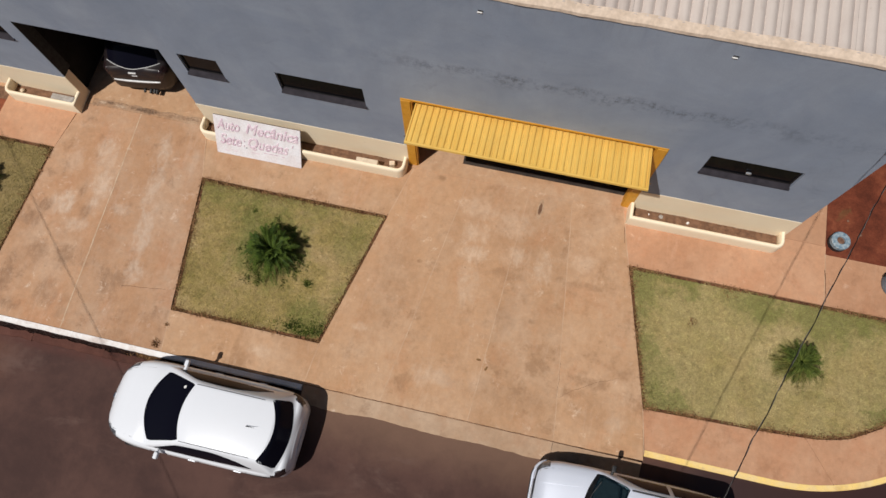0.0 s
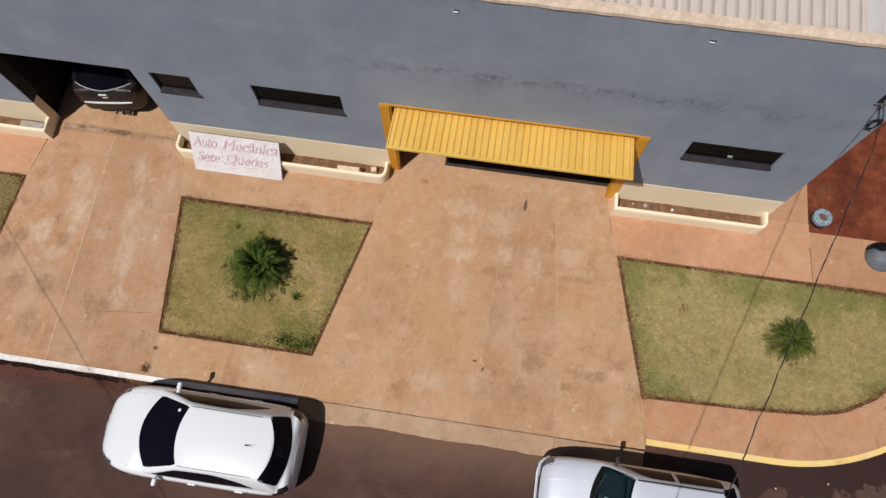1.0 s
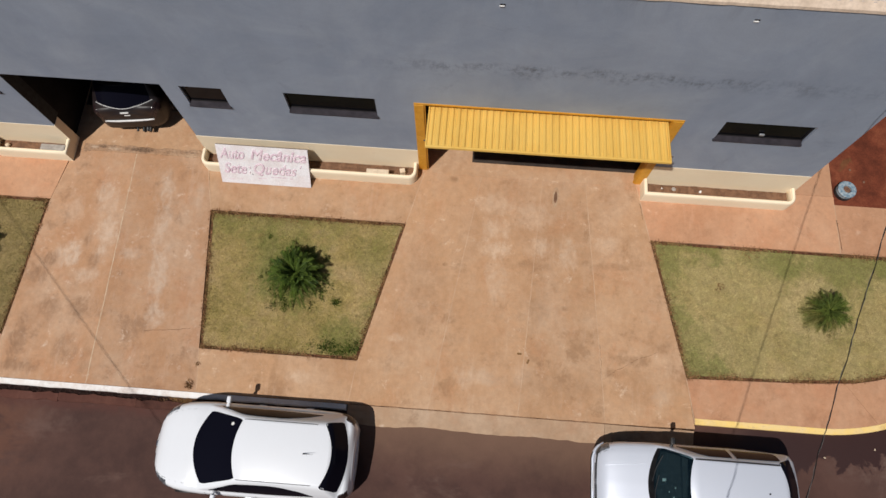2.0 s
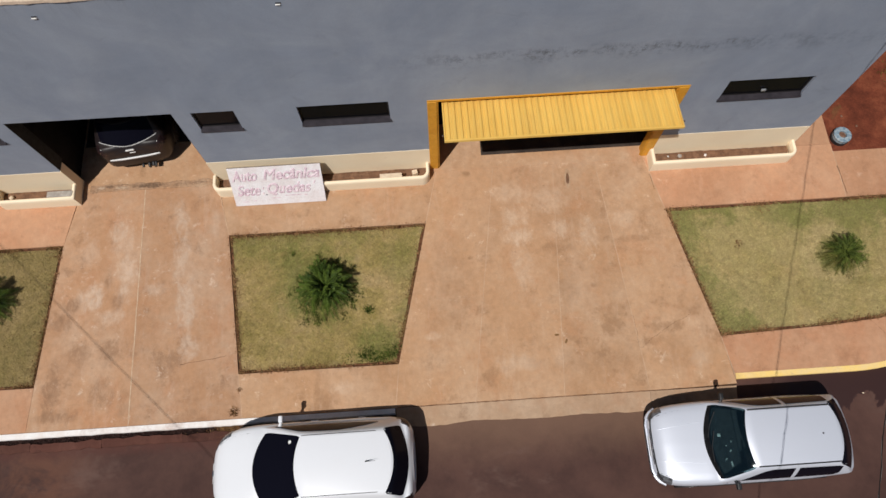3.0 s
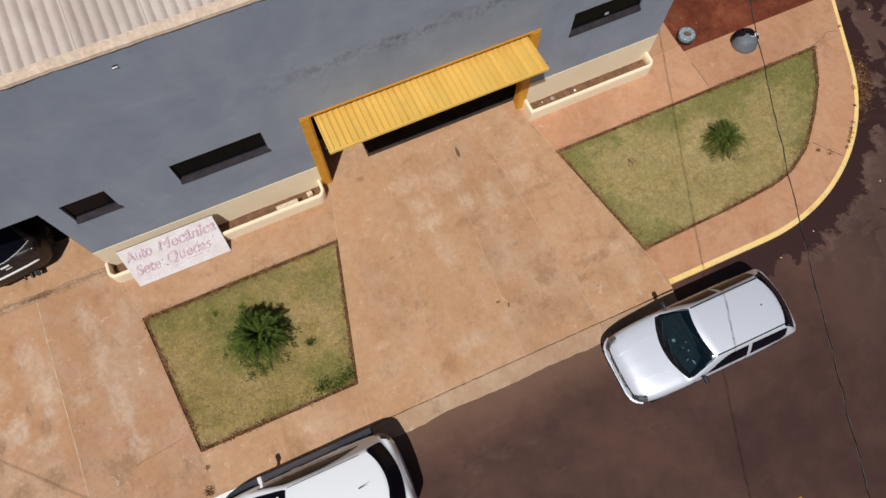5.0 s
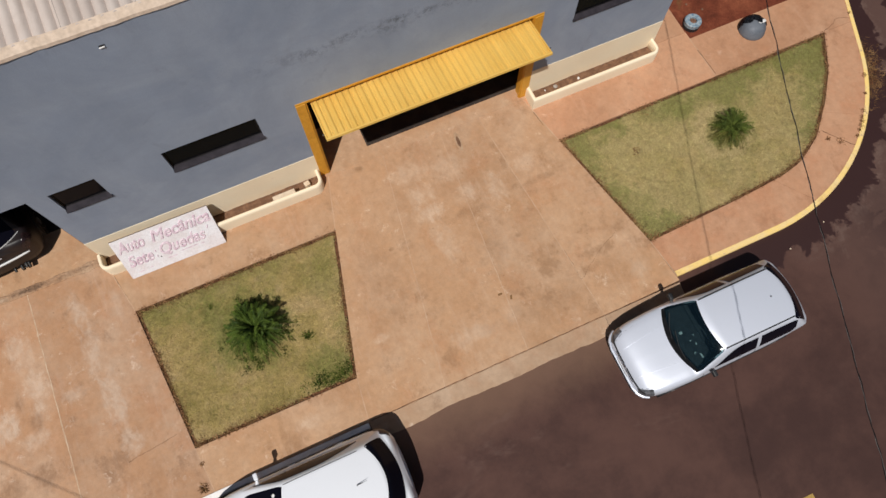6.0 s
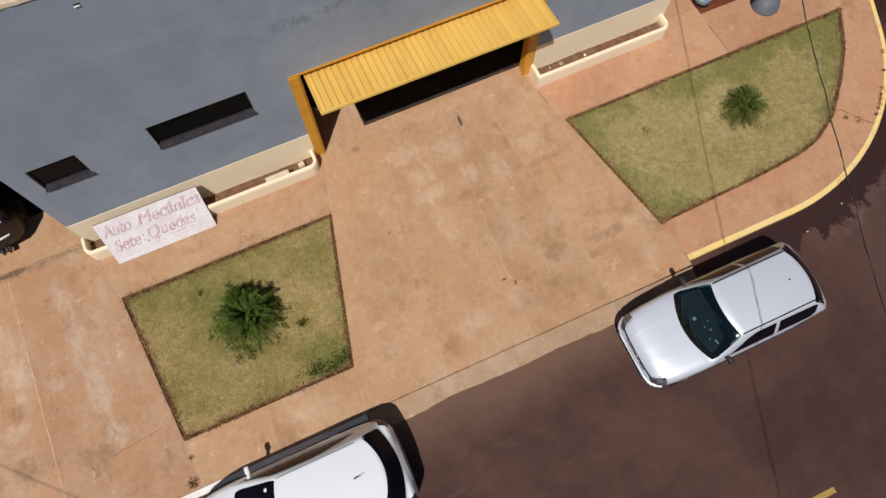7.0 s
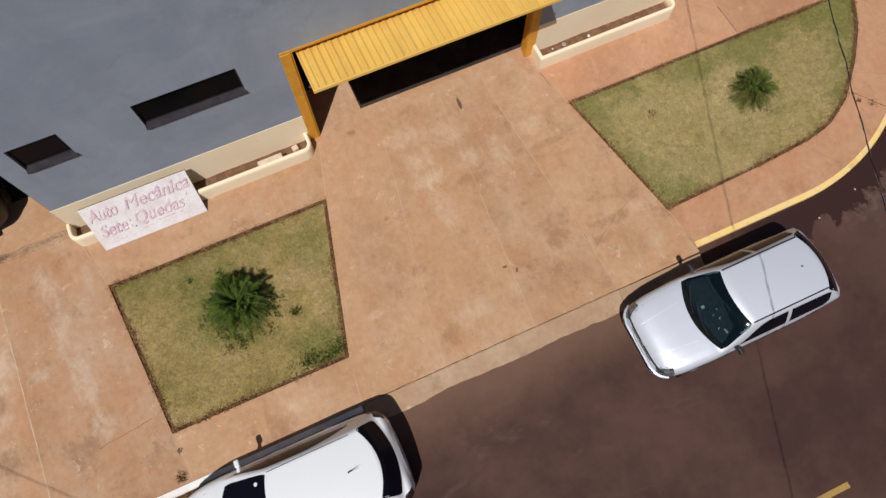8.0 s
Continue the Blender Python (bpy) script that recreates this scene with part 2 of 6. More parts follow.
def turf(name, blades):
    """Mown lawn: dry tan patches, greener ones, fresh green about the two plants and in a few corners."""
    n = Nodes(name)
    patch = n.noise(0.9, 7, 0.7, 0.7)
    colour = n.ramp(patch, [(0.30, (0.270, 0.228, 0.062)), (0.48, (0.420, 0.325, 0.116)), (0.68, (0.565, 0.415, 0.196))])
    rough = n.noise(2.2, 8, 0.75, 0.2)
    colour = n.mix(n.math("MULTIPLY", n.span(n.noise(3.1, 8, 0.78), 0.52, 0.66), 0.5), colour, (0.52, 0.40, 0.21))
    colour = n.mix(n.math("MULTIPLY", n.span(n.noise(4.4, 8, 0.78), 0.54, 0.68), 0.5), colour, (0.17, 0.15, 0.045))
    bleached = n.math("MULTIPLY", n.span(n.axis(0), 2.0, 3.0), n.span(n.noise(0.8, 7, 0.7, 0.5), 0.30, 0.62, 0.25, 0.75))
    colour = n.mix(bleached, colour, (0.455, 0.385, 0.172))
    green = n.span(rough, 0.54, 0.70, 0.0, 0.30)
    for cx, cy, r, strength in ((-5.25, -2.70, 1.35, 1.0), (-5.7, -2.1, 0.8, 0.9), (-3.2, -2.2, 0.9, 0.55), (-4.2, -1.5, 0.8, 0.5), (7.1, -2.9, 0.95, 0.7), (3.35, -2.5, 0.6, 0.7), (6.2, -1.45, 1.1, 0.6), (-3.6, -4.5, 0.95, 0.9), (3.9, -3.9, 0.9, 0.6),
                                (10.3, -1.9, 1.3, 0.9), (3.5, -1.7, 0.9, 0.8), (-5.6, -1.5, 1.3, 0.6), (7.6, -1.6, 1.2, 0.8), (5.6, -1.5, 0.8, 0.5), (9.6, -2.9, 0.6, 0.6), (-3.0, -3.4, 0.6, 0.5), (4.3, -4.4, 0.7, 0.8), (-6.9, -1.7, 0.7, 0.6), (4.4, -1.45, 0.7, 0.9), (6.3, -1.7, 0.8, 0.9), (8.6, -1.5, 0.8, 0.9), (9.6, -1.6, 0.9, 0.9), (3.75, -3.2, 0.6, 0.8), (9.0, -3.6, 0.5, 0.8)):
        away = n.add("VectorMath", operation="DISTANCE")
        n.put(away.inputs[0], n.place((1, 1, 0)))
        away.inputs[1].default_value = (cx, cy, 0)
        ragged = n.math("ADD", away.outputs["Value"], n.math("MULTIPLY", n.math("SUBTRACT", rough, 0.5), 2.4))
        green = n.math("MAXIMUM", green, n.span(ragged, r, r * 0.3, 0.0, strength))
    colour = n.mix(n.math("MULTIPLY", green, 0.74), colour, (0.158, 0.196, 0.040))
    thatch = n.math("MULTIPLY", n.span(n.noise(9.0, 8, 0.8), 0.50, 0.62), n.span(n.noise(1.1, 6, 0.7, 0.3), 0.38, 0.62))
    colour = n.mix(n.math("MULTIPLY", thatch, 0.32), colour, (0.165, 0.095, 0.038))
    # straw raked up round the second plant
    away = n.add("VectorMath", operation="DISTANCE")
    n.put(away.inputs[0], n.place((1, 1, 0)))
    away.inputs[1].default_value = (6.95, -2.80, 0)
    ring_ = n.math("ADD", away.outputs["Value"], n.math("MULTIPLY", n.math("SUBTRACT", n.noise(3.0, 7, 0.75), 0.5), 0.9))
    ring_ = n.math("MULTIPLY", n.span(ring_, 0.40, 0.52), n.span(ring_, 0.85, 0.62))
    colour = n.mix(n.math("MULTIPLY", ring_, 0.5), colour, (0.60, 0.47, 0.24))
    dry = n.math("MULTIPLY", n.span(n.axis(0), -10.9, -11.2), 0.55)
    colour = n.mix(dry, colour, (0.24, 0.185, 0.075))
    fine = n.noise(14.0, 5, 0.8)
    colour = n.shade(colour, fine, 0.80, 1.14)
    colour = n.shade(colour, n.noise(7.5, 6, 0.8, 0.3), 0.74, 1.24)
    if blades:
        colour = n.shade(colour, n.add("NewGeometry").outputs["Random Per Island"], 0.86, 1.13)
    else:
        colour = n.mix(0.35, colour, (0.13, 0.075, 0.035))
        n.bump(fine, 0.6, 0.02)
    return n.done(colour, 0.75, 0, 0.25)


def car_glass(name, tint, clear, base=(0.006, 0.006, 0.008), spec=0.3):
    """A tinted pane: part of the light goes through, the rest is a dark gloss."""
    n = Nodes(name)
    through_, mixer = n.add("BsdfTransparent"), n.add("MixShader")
    n.put(through_.inputs[0], tint)
    n.done(base, 0.10, 0, spec)
    mixer.inputs[0].default_value = clear
    n.tree.links.new(n.bsdf.outputs[0], mixer.inputs[1])
    n.tree.links.new(through_.outputs[0], mixer.inputs[2])
    n.tree.links.new(mixer.outputs[0], n.tree.nodes["Material Output"].inputs[0])
    return n.mat


def paint(name, colour, metal, rough, coat, dust=(0.45, 0.30, 0.2), amount=0.10):
    n = Nodes(name)
    film = n.span(n.noise(2.5, 6, 0.7, 0.5), 0.4, 0.75, 0.0, amount)
    tone = n.mix(film, colour, dust)
    flake = n.noise(400.0, 2, 0.5)
    tone = n.shade(tone, flake, 0.96, 1.04)
    n.put(n.bsdf.inputs["Coat Roughness"], 0.06)
    return n.done(tone, n.math("ADD", n.math("MULTIPLY", film, 1.2), rough), metal, 0.5, coat)


def sheeting(name, a, b, grime, rough=0.6, metal=0.0):
    """Painted or plain corrugated sheet, streaked along its fall."""
    n = Nodes(name)
    colour = n.mix(n.span(n.noise(0.8, 5, 0.65, 0.4), 0.35, 0.68), a, b)
    streak = n.noise(4.0, 6, 0.7, 0.3, (1.0, 0.18, 1))
    colour = n.mix(n.math("MULTIPLY", n.span(streak, 0.52, 0.75), 0.5), colour, grime)
    colour = n.mix(n.math("MULTIPLY", n.span(n.noise(9.0, 3, 0.6), 0.70, 0.78), 0.5), colour, grime)
    fine = n.noise(70.0, 3, 0.7)
    colour = n.shade(colour, fine, 0.95, 1.04)
    colour = n.shade(colour, n.add("ObjectInfo").outputs["Random"], 0.96, 1.04)
    n.bump(fine, 0.15, 0.003)
    return n.done(colour, rough, metal, 0.4)


def plain_paint(name, a, b, dirt):
    """Smooth masonry paint with faint dusty patches."""
    n = Nodes(name)
    colour = n.mix(n.span(n.noise(0.7, 5, 0.6), 0.4, 0.7), a, b)
    colour = n.mix(n.math("MULTIPLY", n.span(n.noise(2.5, 8, 0.75), 0.58, 0.75), 0.3), colour, dirt)
    fine = n.noise(60.0, 3, 0.6)
    n.bump(fine, 0.04, 0.003)
    return n.done(n.shade(colour, fine, 0.98, 1.02), 0.8, 0, 0.25)


M_WALL = wall_paint()
M_CREAM = plain_paint("cream_wall_paint", (0.90, 0.775, 0.575), (0.87, 0.73, 0.53), (0.62, 0.45, 0.30))
M_DRIVE = concrete("dusty_concrete", (0.446, 0.257, 0.139), (0.508, 0.337, 0.217), (0.280, 0.156, 0.082), 0.04,
                   [(-0.42, -1.9, 0.42, 0.30, 1.0), (-0.47, -1.4, 0.32, 0.35, 0.8), (1.27, -1.95, 0.30, 0.50, 0.9), (0.58, -1.75, 0.34, 0.30, 0.9), (0.42, -1.0, 0.55, 0.45, 0.6), (-0.4, -2.6, 0.30, 0.6, 0.6), (-0.79, -4.88, 0.55, 0.28, 0.7), (-2.57, -4.14, 0.28, 0.12, 0.8),
                    (2.1, -1.6, 0.35, 0.3, 0.6), (3.38, -5.0, 0.28, 0.22, 0.7), (-0.5, -0.8, 0.6, 0.3, 0.6), (0.3, -4.75, 0.3, 0.3, 0.5), (0.9, -3.0, 0.5, 1.0, 0.35), (1.0, 0.0, 1.8, 0.2, 0.3), (-4.65, -5.15, 0.28, 0.16, 0.9)],
                   [(1.66, -2.08, 0.13, 0.10, 0.9), (2.3, -2.12, 0.65, 0.10, 0.55), (2.9, -2.0, 0.35, 0.09, 0.45), (3.45, -3.92, 0.32, 0.16, 0.6), (2.9, -4.25, 0.36, 0.16, 0.65), (2.35, -4.56, 0.30, 0.14, 0.6), (3.0, -4.8, 0.8, 0.5, 0.3), (-1.60, -2.34, 0.08, 0.06, 0.9),
                    (-2.08, -3.68, 0.16, 0.16, 0.5), (0.54, -2.23, 0.5, 0.14, 0.4), (1.22, -3.18, 0.10, 0.08, 0.6), (-1.54, -0.2, 0.12, 0.10, 0.8), (-2.2, -3.0, 0.7, 1.4, 0.3), (1.0, -4.9, 1.4, 0.35, 0.35), (0.5, -3.3, 0.3, 0.6, 0.3)], 0.08)
M_WALK = concrete("salmon_concrete", (0.490, 0.258, 0.145), (0.515, 0.300, 0.183), (0.345, 0.175, 0.096))
M_JOINT = simple("joint_mortar", (0.46, 0.295, 0.185), (0.54, 0.37, 0.25), 3, 0.9, bump=0, spec=0.2)
M_JOINT_PALE = simple("pale_joint_mortar", (0.47, 0.32, 0.21), (0.60, 0.46, 0.33), 5, 0.9, bump=0, spec=0.2)
M_CRACK = simple("crack_dirt", (0.10, 0.05, 0.028), (0.17, 0.09, 0.05), 6, 0.9, bump=0, spec=0.2)
M_DRIVE_WORN = concrete("worn_concrete", (0.445, 0.246, 0.134), (0.495, 0.335, 0.228), (0.25, 0.14, 0.08), 0.04,
                        [(-8.44, -0.95, 0.26, 0.5, 0.9), (-8.37, -1.9, 0.24, 0.7, 0.9), (-8.22, -3.0, 0.30, 0.8, 1.0), (-8.12, -4.0, 0.24, 0.35, 0.9), (-9.8, -1.3, 0.32, 0.6, 0.8), (-9.66, -2.25, 0.30, 0.6, 1.0), (-10.4, -2.75, 0.34, 0.40, 1.0), (-9.88, -3.2, 0.36, 0.22, 0.8),
                         (-8.94, -2.6, 0.35, 0.16, 0.7), (-7.6, -1.1, 0.14, 0.4, 0.6), (-10.5, -1.6, 0.3, 0.4, 0.5)],
                        [(-10.86, -2.88, 0.26, 0.20, 0.8), (-11.0, -3.3, 0.30, 0.25, 0.7), (-11.1, -4.7, 0.26, 0.6, 0.8), (-10.6, -4.0, 0.35, 0.30, 0.65), (-10.05, -2.34, 0.12, 0.25, 0.7), (-9.82, -2.85, 0.18, 0.25, 0.7), (-10.05, -4.9, 0.4, 0.4, 0.6), (-9.9, -4.0, 0.30, 0.35, 0.6), (-11.0, -5.35, 0.5, 0.2, 0.7), (-9.5, -5.2, 0.2, 0.5, 0.4)], 0.16)
M_APRON = concrete("grey_concrete", (0.37, 0.24, 0.15), (0.43, 0.305, 0.21), (0.22, 0.13, 0.078))
M_BED = simple("joint_soil", (0.13, 0.070, 0.042), (0.21, 0.115, 0.068), 8, 0.92, grain=50, bump=0.5, spec=0.2)
M_MUCK = simple("black_gutter_soil", (0.010, 0.005, 0.004), (0.030, 0.013, 0.010), 8, 0.9, grain=60, bump=0.3, spec=0.2)
M_GUTTER = concrete("gutter_concrete", (0.075, 0.026, 0.018), (0.115, 0.048, 0.034), (0.020, 0.009, 0.007), 0.15)
M_ROAD = asphalt()
M_SOIL = red_soil()
M_EDGE = simple("dead_grass_edge", (0.060, 0.024, 0.014), (0.165, 0.075, 0.036), 12, 0.9, grain=60, bump=0.7, spec=0.15)
M_STRAW = simple("dry_straw", (0.15, 0.065, 0.03), (0.31, 0.18, 0.075), 7, 0.85, grain=60, bump=0, spec=0.2, island=True)
M_LITTER = simple("dead_leaf_litter", (0.11, 0.042, 0.020), (0.38, 0.20, 0.095), 9, 0.85, grain=60, bump=0, spec=0.2, island=True)
M_TURF_BED, M_TURF = turf("lawn_bed", False), turf("lawn_blades", True)
def chipped(name, a, b, bare, share):
    """Kerb paint, chipped down to the stone and splashed with soil."""
    n = Nodes(name)
    colour = n.mix(n.span(n.noise(3.0, 6, 0.7), 0.35, 0.65), a, b)
    chips = n.noise(7.0, 9, 0.8, 0.3)
    colour = n.mix(n.math("MULTIPLY", n.span(chips, 0.63 - share, 0.67 - share), 0.85), colour, bare)
    colour = n.mix(n.math("MULTIPLY", n.span(n.noise(1.6, 7, 0.75), 0.52, 0.72), 0.4), colour, (0.36, 0.19, 0.11))
    fine = n.noise(60.0, 3, 0.6)
    n.bump(n.math("ADD", fine, n.math("MULTIPLY", chips, -0.6)), 0.3, 0.004)
    return n.done(n.shade(colour, fine, 0.94, 1.05), 0.78, 0, 0.25)


M_MARK = chipped("worn_lane_paint", (0.40, 0.26, 0.07), (0.32, 0.21, 0.08), (0.10, 0.06, 0.045), 0.08)
M_KERB_WHITE = chipped("white_kerb_paint", (0.88, 0.86, 0.84), (0.80, 0.74, 0.70), (0.50, 0.36, 0.27), 0.01)
M_KERB_YELLOW = chipped("yellow_kerb_paint", (0.88, 0.62, 0.20), (0.82, 0.61, 0.29), (0.56, 0.38, 0.22), 0.05)
M_YELLOW = sheeting("yellow_door_paint", (0.73, 0.445, 0.095), (0.76, 0.49, 0.12), (0.56, 0.32, 0.07), 0.5)
M_FRAME = simple("orange_yellow_frame_paint", (0.62, 0.28, 0.018), (0.68, 0.33, 0.03), 3, 0.55, grain=30, bump=0.2)
M_ROOF = sheeting("roof_sheet", (0.52, 0.44, 0.39), (0.58, 0.505, 0.455), (0.38, 0.30, 0.25), 0.75)
M_ROOF_GREY = sheeting("grey_roof_sheet", (0.48, 0.45, 0.45), (0.54, 0.50, 0.49), (0.36, 0.33, 0.32), 0.75)
M_COPING = simple("coping_mortar", (0.66, 0.53, 0.42), (0.56, 0.44, 0.34), 4, 0.88, grain=14, bump=0.15, spec=0.2)
# plaster set near black, so its colour carries the rooms' shade
M_INSIDE = simple("shade_black_plaster", (0.010, 0.0095, 0.010), (0.017, 0.016, 0.016), 2, 0.85, spec=0.2)
M_SILL = simple("dark_window_sill", (0.022, 0.019, 0.024), (0.038, 0.033, 0.040), 5, 0.7, grain=60, spec=0.2)
M_STEEL = simple("dark_window_steel", (0.008, 0.007, 0.008), (0.014, 0.012, 0.012), 6, 0.6, spec=0.2)
M_PANE = car_glass("window_glass", (0.03, 0.03, 0.035), 0.10, (0.006, 0.006, 0.008), 0.06)
M_BLACK = simple("black_plastic", (0.012, 0.012, 0.013), (0.022, 0.022, 0.023), 9, 0.5)
M_COWL = simple("black_cowl_plastic", (0.006, 0.006, 0.007), (0.012, 0.012, 0.013), 9, 0.8, spec=0.04)
M_RUBBER = simple("tyre_rubber", (0.015, 0.014, 0.014), (0.03, 0.026, 0.024), 9, 0.8)
M_CHROME = simple("bright_metal", (0.62, 0.62, 0.63), (0.7, 0.7, 0.7), 9, 0.18, metal=1.0, bump=0)
M_ALLOY = simple("wheel_alloy", (0.45, 0.45, 0.46), (0.55, 0.55, 0.56), 9, 0.35, metal=0.9, bump=0)
M_LAMP = simple("lamp_lens", (0.05, 0.052, 0.058), (0.15, 0.155, 0.17), 14, 0.08, coat=0.6, bump=0)
M_TAIL = simple("red_tail_lens", (0.12, 0.010, 0.010), (0.2, 0.02, 0.018), 14, 0.15, coat=0.6, bump=0)
M_CABIN = simple("dark_cabin_trim", (0.018, 0.018, 0.02), (0.04, 0.04, 0.043), 10, 0.75)
M_SEAT = simple("grey_seat_cloth", (0.09, 0.095, 0.105), (0.16, 0.165, 0.175), 10, 0.9, bump=0.4)
M_PLATE = simple("plate_grey", (0.5, 0.5, 0.5), (0.6, 0.6, 0.6), 10, 0.4, bump=0)
M_WHITE_CAR = paint("white_car_paint", (0.77, 0.79, 0.83), 0.0, 0.28, 0.6, amount=0.02)
M_SILVER_CAR = paint("silver_car_paint", (0.64, 0.675, 0.76), 0.25, 0.40, 0.15, amount=0.02)
M_DARK_CAR = paint("dark_car_paint", (0.010, 0.006, 0.007), 0.0, 0.45, 0.06, amount=0.03)
M_TAIL_DARK = simple("smoked_tail_lens", (0.016, 0.009, 0.010), (0.026, 0.013, 0.014), 14, 0.3, bump=0)
M_GLASS_DARK = car_glass("black_tinted_glass", (0.02, 0.022, 0.025), 0.08, (0.005, 0.005, 0.010), 0.07)
M_GLASS_CLEAR = car_glass("green_car_glass", (0.62, 0.80, 0.82), 0.66, (0.006, 0.014, 0.022), 0.22)
M_SIGN = simple("faded_white_board", (0.77, 0.745, 0.76), (0.70, 0.64, 0.64), 3.5, 0.7, grain=40, bump=0.3)
M_LETTER = simple("faded_violet_lettering", (0.56, 0.40, 0.47), (0.74, 0.62, 0.66), 9, 0.8, grain=25, bump=0)
M_BOARD_EDGE = simple("board_edge_wood", (0.09, 0.06, 0.04), (0.14, 0.1, 0.07), 8, 0.85)
M_WIRE = simple("black_cable", (0.010, 0.009, 0.009), (0.018, 0.016, 0.016), 10, 0.75, bump=0, spec=0.08)
M_ALU = simple("weathered_aluminium", (0.10, 0.095, 0.09), (0.16, 0.15, 0.145), 10, 0.6, metal=0.3, bump=0)
M_LEAF = simple("cycad_leaf", (0.030, 0.056, 0.008), (0.085, 0.125, 0.016), 5, 0.6, grain=50, bump=0, spec=0.15, island=True)
M_LEAF_DRY = simple("olive_leaf", (0.070, 0.068, 0.015), (0.150, 0.140, 0.032), 6, 0.7, grain=50, bump=0, spec=0.15, island=True)
M_LEAF_FINE = simple("fine_leaf", (0.046, 0.070, 0.013), (0.108, 0.135, 0.024), 6, 0.7, grain=50, bump=0, spec=0.15, island=True)
M_TRUNK = simple("fibrous_trunk", (0.07, 0.045, 0.025), (0.12, 0.08, 0.045), 12, 0.9, bump=0.6)
M_BLUE = simple("chipped_blue_paint", (0.13, 0.21, 0.28), (0.34, 0.40, 0.43), 14, 0.6, grain=30, bump=0.4)
M_RUST = simple("rusty_steel", (0.10, 0.045, 0.028), (0.22, 0.115, 0.07), 9, 0.85, bump=0.5)
M_ZINC = simple("galvanised_steel", (0.27, 0.29, 0.32), (0.38, 0.40, 0.43), 7, 0.42, metal=0.45, bump=0.1)
M_TUB = simple("dull_tub_metal", (0.115, 0.130, 0.155), (0.155, 0.170, 0.195), 4, 0.6, metal=0.1, bump=0.05, spec=0.35)
# black film for the dome's modelled dark reflection
M_DARK_REFLECTION = simple("dark_reflection_film", (0.012, 0.012, 0.015), (0.03, 0.03, 0.035), 12, 0.25, bump=0.3)
M_PAPER = simple("white_litter", (0.7, 0.69, 0.66), (0.8, 0.79, 0.77), 12, 0.7)
M_STONE = simple("grey_block", (0.30, 0.27, 0.24), (0.42, 0.38, 0.34), 10, 0.85, bump=0.5)
M_PALE_BLOCK = simple("pale_block", (0.58, 0.46, 0.33), (0.68, 0.56, 0.42), 10, 0.85, bump=0.5)
M_THRESHOLD = concrete("rough_threshold", (0.35, 0.205, 0.118), (0.46, 0.32, 0.215), (0.075, 0.045, 0.03), 0.05, [(-10.4, 0.0, 0.12, 0.06, 0.9), (-9.9, -0.02, 0.2, 0.05, 0.7)], [(-9.3, 0.0, 0.5, 0.08, 0.8), (-10.2, 0.02, 0.15, 0.05, 0.8), (-8.1, 0.0, 0.4, 0.05, 0.5)])
M_RING = simple("mortar_ring", (0.38, 0.245, 0.15), (0.48, 0.33, 0.215), 9, 0.9, bump=0.4, spec=0.2)
# dark floor tone that stands in for the shade indoors
M_FLOOR_SHADE = simple("indoor_shade_floor", (0.030, 0.022, 0.019), (0.060, 0.045, 0.036), 1.5, 0.8, bump=0.2, spec=0.2)
M_DARK_PIECE = simple("dark_slot", (0.015, 0.015, 0.016), (0.03, 0.03, 0.03), 9, 0.8)


# ---- building helpers ----
def gz(x, y):
    """Height of the pavement, which falls to the road."""
    return 0.05 * min(y, 0.0)


ROAD_Z = -0.40


def link(name, bm, material, parent=None, label="", smooth=None):
    mesh = bpy.data.meshes.new(name)
    bm.normal_update()
    if smooth is not None:
        for f in bm.faces:
            f.smooth = True
        for e in bm.edges:
            e.smooth = len(e.link_faces) == 2 and e.calc_face_angle(0) < radians(smooth)
    bm.to_mesh(mesh)
    bm.free()
    mesh.materials.append(material)
    ob = new(name, mesh)
    ob.parent = parent
    if label:
        ob["label"] = label
    return ob


def part(name, bm, material, parent, label="", smooth=None):
    return link(name, bm, material, parent, label, smooth)


def thing(name, label, category, m=None, group="", kind=""):
    ob = new(name)
    ob.empty_display_size = 0.2
    if m is not None:
        ob.matrix_basis = m
    return tagged(ob, label, category, group, kind)


def structure(name, bm, material, label, category, smooth=None):
    return tagged(link(name, bm, material, None, "", smooth), label, category, kind="structure")


def add_box(bm, x0, x1, y0, y1, z0, z1, bevel=0.0, m=None):
    made = bmesh.ops.create_cube(bm, size=1.0)
    verts = made["verts"]
    for v in verts:
        v.co = Vector(((x0 + x1) / 2 + v.co.x * (x1 - x0), (y0 + y1) / 2 + v.co.y * (y1 - y0), (z0 + z1) / 2 + v.co.z * (z1 - z0)))
    if m is not None:
        bmesh.ops.transform(bm, matrix=m, verts=verts)
    if bevel:
        edges = list({e for v in verts for e in v.link_edges})
        bmesh.ops.bevel(bm, geom=edges, offset=bevel, segments=2, profile=0.5, affect="EDGES")
    return bm


def box(x0, x1, y0, y1, z0, z1, bevel=0.0, m=None):
    return add_box(bmesh.new(), x0, x1, y0, y1, z0, z1, bevel, m)


def shrink(points, d):
    """A polygon, counted anticlockwise, drawn in by d."""
    out, n = [], len(points)
    for i in range(n):
        p, a, b = Vector(points[i]), Vector(points[i - 1]), Vector(points[(i + 1) % n])
        u, v = (p - a).normalized(), (b - p).normalized()
        n1, n2 = Vector((-u.y, u.x)), Vector((-v.y, v.x))
        k = (n1 + n2) / max(0.3, 1 + n1.dot(n2))
        out.append(p + k * d)
    return out


def area(points):
    return sum(points[i - 1][0] * p[1] - p[0] * points[i - 1][1] for i, p in enumerate(points)) / 2


